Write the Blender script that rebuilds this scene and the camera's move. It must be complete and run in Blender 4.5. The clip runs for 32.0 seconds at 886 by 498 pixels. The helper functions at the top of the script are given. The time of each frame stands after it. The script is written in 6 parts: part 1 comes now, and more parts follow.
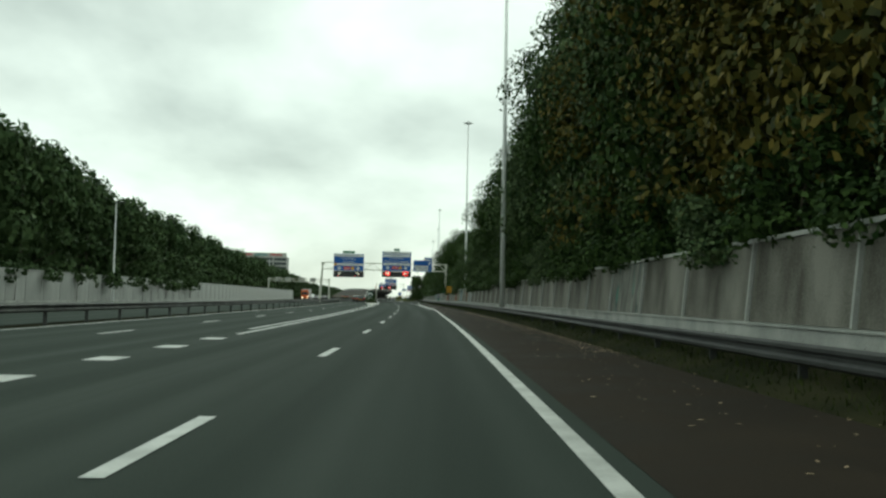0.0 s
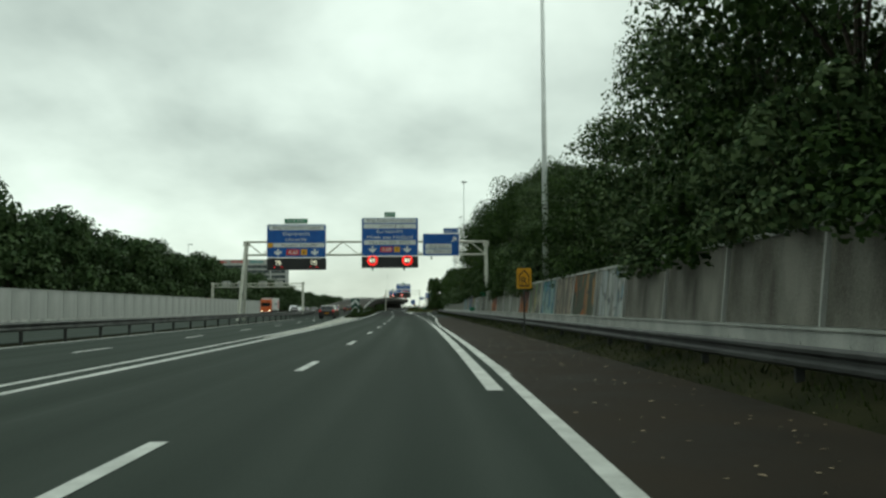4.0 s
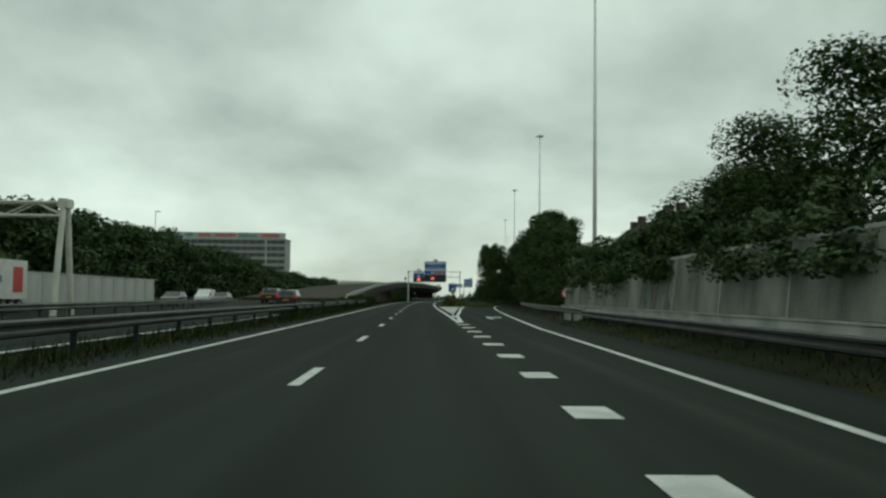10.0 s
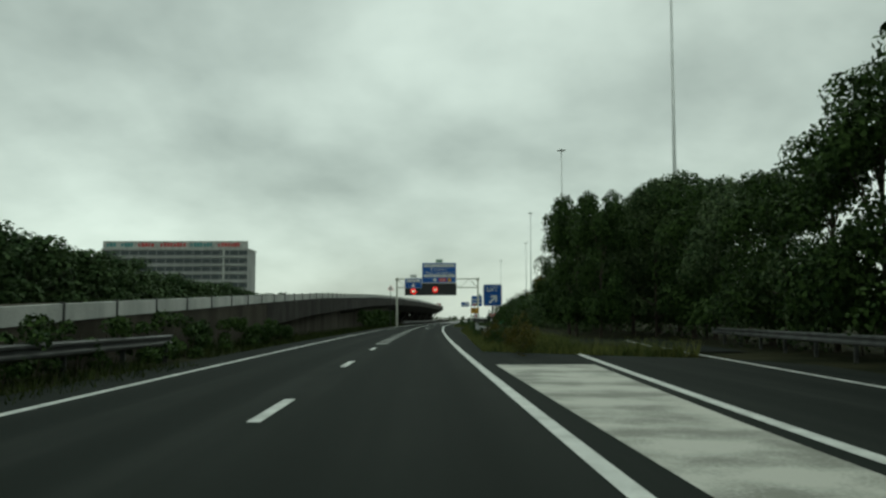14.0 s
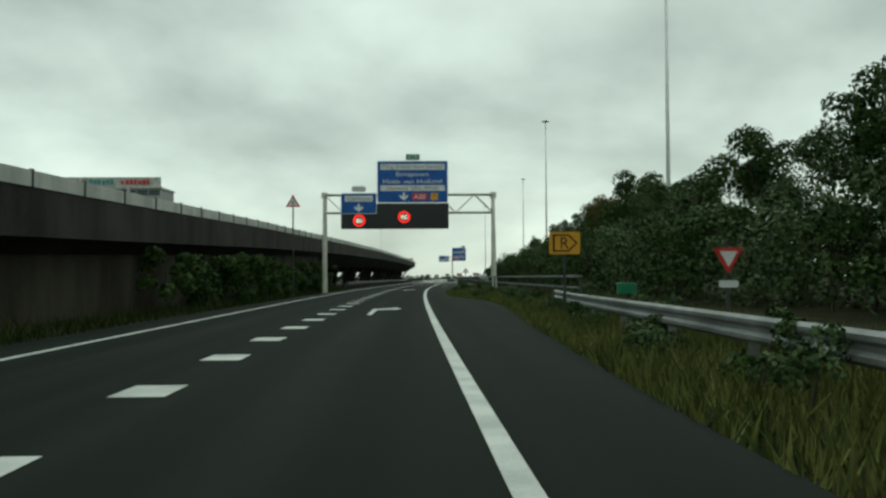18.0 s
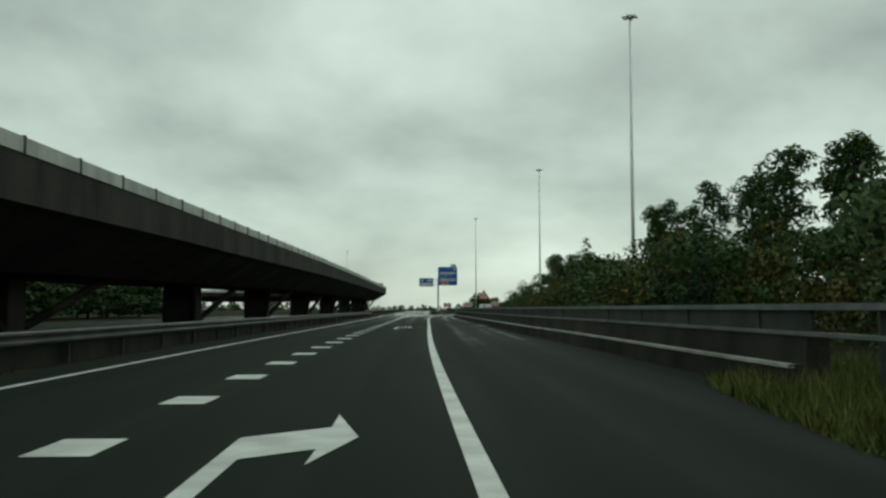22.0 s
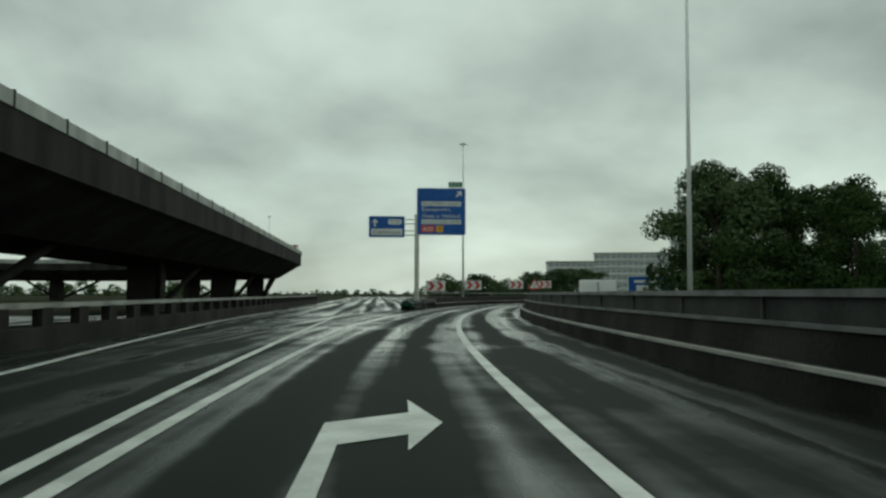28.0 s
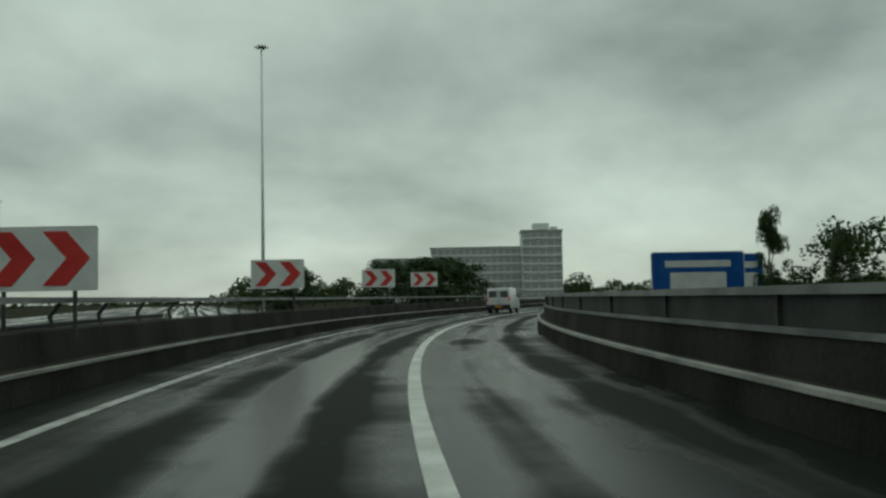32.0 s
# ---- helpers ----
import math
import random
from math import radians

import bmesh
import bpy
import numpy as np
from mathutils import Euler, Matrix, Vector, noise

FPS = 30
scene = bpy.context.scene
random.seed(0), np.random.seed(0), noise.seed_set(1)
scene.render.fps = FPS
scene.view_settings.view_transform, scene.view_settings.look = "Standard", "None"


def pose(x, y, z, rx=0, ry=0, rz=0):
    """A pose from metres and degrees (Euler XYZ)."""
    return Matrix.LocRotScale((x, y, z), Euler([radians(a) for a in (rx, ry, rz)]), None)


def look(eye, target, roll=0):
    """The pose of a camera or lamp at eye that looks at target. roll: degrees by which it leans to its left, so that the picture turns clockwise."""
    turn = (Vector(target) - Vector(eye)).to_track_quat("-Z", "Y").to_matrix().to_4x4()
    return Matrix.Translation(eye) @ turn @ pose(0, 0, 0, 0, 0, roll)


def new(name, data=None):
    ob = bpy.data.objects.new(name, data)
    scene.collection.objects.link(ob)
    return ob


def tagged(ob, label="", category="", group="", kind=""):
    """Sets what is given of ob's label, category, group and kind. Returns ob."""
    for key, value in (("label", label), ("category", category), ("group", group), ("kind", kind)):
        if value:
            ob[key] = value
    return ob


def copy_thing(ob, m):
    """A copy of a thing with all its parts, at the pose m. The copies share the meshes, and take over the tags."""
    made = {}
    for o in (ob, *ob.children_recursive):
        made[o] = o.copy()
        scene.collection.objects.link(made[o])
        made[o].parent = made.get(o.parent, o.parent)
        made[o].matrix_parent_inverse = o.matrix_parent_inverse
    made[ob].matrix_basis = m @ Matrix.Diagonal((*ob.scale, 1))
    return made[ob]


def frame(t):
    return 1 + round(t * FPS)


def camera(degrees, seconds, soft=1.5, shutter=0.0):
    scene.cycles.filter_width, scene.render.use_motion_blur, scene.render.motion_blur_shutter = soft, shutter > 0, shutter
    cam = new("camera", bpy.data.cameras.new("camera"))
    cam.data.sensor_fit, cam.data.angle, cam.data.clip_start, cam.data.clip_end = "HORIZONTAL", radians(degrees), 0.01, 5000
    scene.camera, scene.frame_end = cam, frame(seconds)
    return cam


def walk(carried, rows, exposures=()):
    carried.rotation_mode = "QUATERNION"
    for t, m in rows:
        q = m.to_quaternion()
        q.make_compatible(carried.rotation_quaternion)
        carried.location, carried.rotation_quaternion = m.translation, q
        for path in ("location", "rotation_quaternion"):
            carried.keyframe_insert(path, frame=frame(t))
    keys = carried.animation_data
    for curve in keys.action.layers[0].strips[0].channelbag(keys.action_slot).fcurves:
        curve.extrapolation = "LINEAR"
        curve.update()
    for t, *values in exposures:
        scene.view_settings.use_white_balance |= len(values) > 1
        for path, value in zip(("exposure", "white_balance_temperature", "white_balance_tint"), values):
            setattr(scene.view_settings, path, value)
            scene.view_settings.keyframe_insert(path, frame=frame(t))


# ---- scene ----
# Seconds, x, y, yaw, pitch, roll of the camera in the car; its height over the road is EYE.
EYE = 1.2
PATH = [
    (0, 2.17, 6.34, -0.35, 3.16, 1.13),
    (0.5, 2.20, 16.95, -0.58, 3.89, 0.25),
    (1, 2.18, 27.60, -0.87, 3.68, -1.46),
    (1.5, 2.08, 38.29, -0.59, 3.09, -1.25),
    (2, 1.83, 48.91, -0.36, 2.90, 0.62),
    (2.5, 1.61, 59.46, 0.57, 2.68, -0.74),
    (4.5, 0.68, 101.83, 1.09, 3.90, -0.01),
    (5, 0.31, 112.79, 0.68, 3.25, 0.85),
    (5.5, -0.26, 123.77, 1.42, 4.33, 0.46),
    (6, -0.79, 134.71, 2.77, 4.52, 0.51),
    (6.5, -1.35, 144.93, 2.50, 3.92, 1.11),
    (7, -1.96, 155.59, 2.14, 3.28, 1.52),
    (7.5, -2.52, 165.17, 2.48, 3.29, 0.95),
    (8, -3.06, 174.54, 3.63, 0.48, 0.16),
    (8.5, -3.72, 184.66, 3.97, 1.51, -0.40),
    (9, -4.47, 195.14, 3.90, 2.15, 0.04),
    (9.5, -5.34, 205.59, 3.69, 3.22, 0.54),
    (10, -6.25, 216.10, 3.03, 3.07, 0.64),
    (10.5, -7.11, 226.78, 3.42, 3.19, 0.73),
    (11, -7.93, 237.42, 3.76, 2.76, -0.05),
    (11.5, -8.70, 247.82, 3.45, 2.29, -0.34),
    (12, -9.47, 258.26, 3.66, 2.65, -0.43),
    (12.5, -10.27, 269.02, 2.19, 1.03, -0.49),
    (13, -11.08, 279.91, 3.24, 4.07, 0.10),
    (13.5, -11.85, 290.70, 3.32, 3.06, -0.38),
    (14, -12.59, 301.33, 2.83, 4.45, -0.05),
    (14.5, -13.20, 311.65, 2.75, 2.48, -0.08),
    (16.5, -15.36, 349.44, 0.95, 2.20, 0.05),
    (17, -15.90, 359.26, 1.70, 1.45, -1.80),
    (17.5, -16.48, 369.14, 1.52, 2.00, 0.14),
    (18, -17.02, 379.05, 0.95, 1.80, -0.30),
    (18.5, -17.42, 388.70, 0.83, 2.31, 0.25),
    (19, -17.93, 398.54, 0.57, 2.05, 0.22),
    (19.5, -18.42, 408.05, 0.38, 2.51, 0.16),
    (20, -18.89, 417.90, 0.16, 2.55, 0.31),
    (20.5, -19.36, 427.46, -0.54, 2.94, 0.41),
    (21, -19.65, 437.39, -0.54, 3.78, 0.24),
    (21.5, -19.99, 447.08, -0.74, 3.79, 0.30),
    (22, -20.33, 456.61, -0.81, 3.79, -0.10),
    (22.5, -20.73, 466.06, -1.04, 3.71, 0.69),
    (23, -21.07, 475.46, -1.31, 3.43, 0.04),
    (23.5, -21.33, 484.82, -1.76, 2.65, 0.43),
    (24, -21.50, 494.11, -1.87, 2.90, 0.03),
    (24.5, -21.64, 503.30, -1.86, 2.49, 0.54),
    (25, -21.74, 512.50, -1.64, 2.36, 0.78),
    (25.5, -21.80, 521.81, -2.00, 3.55, 0.23),
    (27.5, -21.94, 562.06, -3.88, 3.07, 0.18),
    (28, -21.85, 571.57, -4.13, 2.85, 0.09),
    (28.5, -21.66, 580.87, -4.63, 2.80, 0.06),
    (29, -21.32, 589.95, -7.73, 2.62, 1.67),
    (29.5, -20.70, 598.77, -8.12, 2.76, 0.80),
    (30, -19.85, 607.40, -9.71, 3.45, 0.33),
    (30.5, -18.88, 615.73, -11.58, 3.55, -0.65),
    (31, -17.52, 624.15, -13.04, 3.77, -0.99),
    (31.5, -15.97, 631.90, -14.38, 3.98, -1.40),
    (32, -14.51, 639.21, -16.26, 3.11, -1.06),
]
EXPO = [(0, 0.32), (2.5, 0.25), (5, 0.05), (6, 0.25), (7, 0.55), (8, 0.2), (9, -0.08), (10, -0.25), (11, -0.22), (14, -0.3), (17, -0.12), (20, -0.15), (21, -0.13), (22, -0.32), (23, -0.28), (24, -0.2), (28, -0.42), (30, -0.5), (32, -0.66)]
cam = camera(52.6, 32.0, soft=2.5)
walk(cam, [(t, Matrix.Translation((x, y, EYE)) @ pose(0, 0, 0, 0, 0, yaw) @ pose(0, 0, 0, 90 + pitch) @ pose(0, 0, 0, 0, 0, roll))
           for t, x, y, yaw, pitch, roll in PATH], [(t, e, 6520 if t < 8 else 6440, -11 if t < 8 else -12.5) for t, e in EXPO])

# ---- overcast daylight ----
world = bpy.data.worlds.new("overcast_sky")
scene.world = world
world.use_nodes = True
wt = world.node_tree
wt.nodes.clear()
w_out = wt.nodes.new("ShaderNodeOutputWorld")
w_bg = wt.nodes.new("ShaderNodeBackground")
w_sky = wt.nodes.new("ShaderNodeTexSky")
w_sky.sky_type, w_sky.sun_disc = "NISHITA", False
w_sky.sun_elevation, w_sky.sun_rotation = radians(42), radians(20)
w_co = wt.nodes.new("ShaderNodeTexCoord")
w_sep = wt.nodes.new("ShaderNodeSeparateXYZ")
w_up = wt.nodes.new("ShaderNodeMath")
w_up.operation = "MAXIMUM"
w_up.inputs[1].default_value = 0.0
w_off = wt.nodes.new("ShaderNodeMath")
w_off.operation = "ADD"
w_off.inputs[1].default_value = 0.42
w_dx = wt.nodes.new("ShaderNodeMath")
w_dx.operation = "DIVIDE"
w_dy = wt.nodes.new("ShaderNodeMath")
w_dy.operation = "DIVIDE"
w_com = wt.nodes.new("ShaderNodeCombineXYZ")
w_n1 = wt.nodes.new("ShaderNodeTexNoise")
w_n1.inputs["Scale"].default_value, w_n1.inputs["Detail"].default_value, w_n1.inputs["Roughness"].default_value = 1.35, 6.0, 0.5
w_n1.inputs["Distortion"].default_value = 0.1
w_ramp = wt.nodes.new("ShaderNodeValToRGB")
w_ramp.color_ramp.elements[0].position, w_ramp.color_ramp.elements[0].color = 0.30, (0.37, 0.39, 0.38, 1)
w_ramp.color_ramp.elements[1].position, w_ramp.color_ramp.elements[1].color = 0.68, (1.2, 1.22, 1.2, 1)
w_mix = wt.nodes.new("ShaderNodeMixRGB")
w_mix.inputs["Fac"].default_value = 0.012
wt.links.new(w_co.outputs["Generated"], w_sep.inputs["Vector"])
wt.links.new(w_sep.outputs["Z"], w_up.inputs[0])
wt.links.new(w_up.outputs[0], w_off.inputs[0])
for node, axis, slot in ((w_dx, "X", 0), (w_dy, "Y", 1)):
    wt.links.new(w_sep.outputs[axis], node.inputs[0])
    wt.links.new(w_off.outputs[0], node.inputs[1])
    wt.links.new(node.outputs[0], w_com.inputs[slot])
wt.links.new(w_com.outputs["Vector"], w_n1.inputs["Vector"])
wt.links.new(w_n1.outputs["Fac"], w_ramp.inputs["Fac"])
wt.links.new(w_ramp.outputs["Color"], w_mix.inputs["Color1"])
wt.links.new(w_sky.outputs["Color"], w_mix.inputs["Color2"])
wt.links.new(w_mix.outputs["Color"], w_bg.inputs["Color"])
w_bg.inputs["Strength"].default_value = 0.86
wt.links.new(w_bg.outputs["Background"], w_out.inputs["Surface"])
sun = new("sun", bpy.data.lights.new("sun", "SUN"))
sun.data.energy, sun.data.angle, sun.data.color = 0.5, radians(40), (1.0, 0.98, 0.94)
sun.matrix_world = look((0, 0, 60), (-14, -38, 18))


# ---- materials ----
def material(name, a, b=None, rough=0.6, metal=0.0, scale=3.0, bump=0.0, fine=40.0, spread=(0.35, 0.65), rough_b=None, island=0.0, coat=0.0, spec=0.5, drip=1.0):
    """A surface whose colour goes between a and b at two scales, with relief and uneven gloss."""
    m = bpy.data.materials.new(name)
    m.use_nodes = True
    nt = m.node_tree
    bs = nt.nodes["Principled BSDF"]
    co = nt.nodes.new("ShaderNodeTexCoord")
    n1 = nt.nodes.new("ShaderNodeTexNoise")
    n1.inputs["Scale"].default_value, n1.inputs["Detail"].default_value = scale, 5
    n2 = nt.nodes.new("ShaderNodeTexNoise")
    n2.inputs["Scale"].default_value, n2.inputs["Detail"].default_value = fine, 3
    runs = nt.nodes.new("ShaderNodeMapping")
    runs.inputs["Scale"].default_value = (1, 1, drip)
    nt.links.new(co.outputs["Object"], runs.inputs["Vector"])
    nt.links.new(runs.outputs["Vector"], n1.inputs["Vector"])
    nt.links.new(co.outputs["Object"], n2.inputs["Vector"])
    add = nt.nodes.new("ShaderNodeMath")
    add.operation = "MULTIPLY_ADD"
    nt.links.new(n2.outputs["Fac"], add.inputs[0])
    add.inputs[1].default_value = 0.3
    sub = nt.nodes.new("ShaderNodeMath")
    sub.operation = "SUBTRACT"
    nt.links.new(n1.outputs["Fac"], sub.inputs[0])
    sub.inputs[1].default_value = 0.15
    nt.links.new(sub.outputs[0], add.inputs[2])
    last = add.outputs[0]
    if island:
        geo = nt.nodes.new("ShaderNodeNewGeometry")
        more = nt.nodes.new("ShaderNodeMath")
        more.operation = "MULTIPLY_ADD"
        nt.links.new(geo.outputs["Random Per Island"], more.inputs[0])
        more.inputs[1].default_value = island
        nt.links.new(last, more.inputs[2])
        shift = nt.nodes.new("ShaderNodeMath")
        shift.operation = "SUBTRACT"
        nt.links.new(more.outputs[0], shift.inputs[0])
        shift.inputs[1].default_value = island / 2
        last = shift.outputs[0]
    ramp = nt.nodes.new("ShaderNodeValToRGB")
    b = b or tuple(min(1, c * 1.25) for c in a)
    ramp.color_ramp.elements[0].position, ramp.color_ramp.elements[0].color = spread[0], (*a, 1)
    ramp.color_ramp.elements[1].position, ramp.color_ramp.elements[1].color = spread[1], (*b, 1)
    nt.links.new(last, ramp.inputs["Fac"])
    nt.links.new(ramp.outputs["Color"], bs.inputs["Base Color"])
    bs.inputs["Metallic"].default_value = metal
    bs.inputs["Coat Weight"].default_value = coat
    bs.inputs["Coat Roughness"].default_value = 0.08
    bs.inputs["Specular IOR Level"].default_value = spec
    if rough_b is None:
        bs.inputs["Roughness"].default_value = rough
    else:
        rr = nt.nodes.new("ShaderNodeMapRange")
        rr.inputs["From Min"].default_value, rr.inputs["From Max"].default_value = spread
        rr.inputs["To Min"].default_value, rr.inputs["To Max"].default_value = rough, rough_b
        nt.links.new(n1.outputs["Fac"], rr.inputs["Value"])
        nt.links.new(rr.outputs["Result"], bs.inputs["Roughness"])
    if bump:
        bp = nt.nodes.new("ShaderNodeBump")
        bp.inputs["Strength"].default_value, bp.inputs["Distance"].default_value = bump, 0.02
        nt.links.new(n2.outputs["Fac"], bp.inputs["Height"])
        nt.links.new(bp.outputs["Normal"], bs.inputs["Normal"])
    return m


def driven(name, a, b, fleck, film_rough, dry_rough, dry_spec, film_spec, lane):
    """Asphalt with a film of water in long streaks and drier wheel tracks; u runs across the road, v along it."""
    m = bpy.data.materials.new(name)
    m.use_nodes = True
    nt = m.node_tree
    bs = nt.nodes["Principled BSDF"]
    def node(kind, **kw):
        n = nt.nodes.new(kind)
        for key, val in kw.items():
            n.inputs[key.replace("_", " ")].default_value = val
        return n
    def calc(op, x, y, z=None):
        n = nt.nodes.new("ShaderNodeMath")
        n.operation = op
        for i, q in enumerate((x, y, z)):
            if q is None:
                continue
            if isinstance(q, float):
                n.inputs[i].default_value = q
            else:
                nt.links.new(q, n.inputs[i])
        return n.outputs[0]
    co = node("ShaderNodeTexCoord")
    streak_map = node("ShaderNodeMapping", Scale=(1.2, 0.022, 1.0))
    nt.links.new(co.outputs["UV"], streak_map.inputs["Vector"])
    streak = node("ShaderNodeTexNoise", Scale=1.0, Detail=2.5, Roughness=0.5, Distortion=0.3)
    nt.links.new(streak_map.outputs["Vector"], streak.inputs["Vector"])
    pool = node("ShaderNodeTexNoise", Scale=0.22, Detail=6.0, Roughness=0.58)
    grain = node("ShaderNodeTexNoise", Scale=55.0, Detail=3.0)
    nt.links.new(co.outputs["Object"], pool.inputs["Vector"])
    nt.links.new(co.outputs["Object"], grain.inputs["Vector"])
    sep = node("ShaderNodeSeparateXYZ")
    nt.links.new(co.outputs["UV"], sep.inputs["Vector"])
    # wheel tracks 0.75 m to either side of each lane's middle, lanes 3.4 m wide
    off = calc("PINGPONG", calc("ADD", sep.outputs["X"], 340.0 - lane), 1.7)
    near = calc("ABSOLUTE", calc("SUBTRACT", off, 0.78), 0.0)
    track = node("ShaderNodeMapRange", From_Min=0.12, From_Max=0.5, To_Min=1.0, To_Max=0.0)
    nt.links.new(near, track.inputs["Value"])
    wet = calc("ADD", calc("MULTIPLY", streak.outputs["Fac"], 0.6), calc("MULTIPLY", pool.outputs["Fac"], 0.45))
    wet = calc("SUBTRACT", wet, calc("MULTIPLY", track.outputs["Result"], 0.12))
    # standing water grows towards the bend
    dry = node("ShaderNodeMapRange", From_Min=572.0, From_Max=606.0, To_Min=0.085, To_Max=-0.025)
    nt.links.new(sep.outputs["Y"], dry.inputs["Value"])
    wet = calc("SUBTRACT", wet, dry.outputs["Result"])
    film = node("ShaderNodeMapRange", From_Min=0.42, From_Max=0.58, To_Min=0.0, To_Max=1.0)
    nt.links.new(wet, film.inputs["Value"])
    # the rain has wetted the far end of the road more than its start
    rain = node("ShaderNodeMapRange", From_Min=508.0, From_Max=575.0, To_Min=0.05, To_Max=1.0)
    nt.links.new(sep.outputs["Y"], rain.inputs["Value"])
    # and a puddle stands along the hard shoulder before the bend
    verge = node("ShaderNodeMapRange", From_Min=4.1, From_Max=5.2, To_Min=0.0, To_Max=1.0)
    nt.links.new(sep.outputs["X"], verge.inputs["Value"])
    begun = node("ShaderNodeMapRange", From_Min=478.0, From_Max=494.0, To_Min=0.0, To_Max=0.75)
    nt.links.new(sep.outputs["Y"], begun.inputs["Value"])
    puddle = calc("MULTIPLY", verge.outputs["Result"], begun.outputs["Result"])
    soaked = calc("MAXIMUM", rain.outputs["Result"], puddle)
    wetness = calc("MULTIPLY", calc("MULTIPLY_ADD", film.outputs["Result"], 0.88, 0.10), soaked)
    rough = node("ShaderNodeMapRange", To_Min=dry_rough, To_Max=film_rough)
    spec = node("ShaderNodeMapRange", To_Min=dry_spec, To_Max=film_spec)
    for n in (rough, spec):
        nt.links.new(wetness, n.inputs["Value"])
    nt.links.new(rough.outputs["Result"], bs.inputs["Roughness"])
    nt.links.new(spec.outputs["Result"], bs.inputs["Specular IOR Level"])
    tone = calc("ADD", calc("MULTIPLY", grain.outputs["Fac"], 0.5), calc("MULTIPLY", streak.outputs["Fac"], 0.5))
    tone = calc("SUBTRACT", tone, calc("MULTIPLY", track.outputs["Result"], 0.10))
    ramp = node("ShaderNodeValToRGB")
    ramp.color_ramp.elements[0].position, ramp.color_ramp.elements[0].color = 0.34, (*a, 1)
    ramp.color_ramp.elements[1].position, ramp.color_ramp.elements[1].color = 0.62, (*b, 1)
    nt.links.new(tone, ramp.inputs["Fac"])
    # base tone is scaled along the road, 2.6 at first and 0.9 further on
    tone_along = node("ShaderNodeMapRange", From_Min=170.0, From_Max=250.0, To_Min=2.6, To_Max=0.9)
    nt.links.new(sep.outputs["Y"], tone_along.inputs["Value"])
    scaled_tone = nt.nodes.new("ShaderNodeVectorMath")
    scaled_tone.operation = "SCALE"
    nt.links.new(ramp.outputs["Color"], scaled_tone.inputs[0])
    nt.links.new(tone_along.outputs["Result"], scaled_tone.inputs["Scale"])
    nt.links.new(scaled_tone.outputs["Vector"], bs.inputs["Base Color"])
    bp = node("ShaderNodeBump", Strength=fleck * 3, Distance=0.02)
    nt.links.new(grain.outputs["Fac"], bp.inputs["Height"])
    nt.links.new(bp.outputs["Normal"], bs.inputs["Normal"])
    return m


def glowing(name, colour, strength):
    m = bpy.data.materials.new(name)
    m.use_nodes = True
    bs = m.node_tree.nodes["Principled BSDF"]
    bs.inputs["Base Color"].default_value = (*colour, 1)
    bs.inputs["Emission Color"].default_value = (*colour, 1)
    bs.inputs["Emission Strength"].default_value = strength
    return m


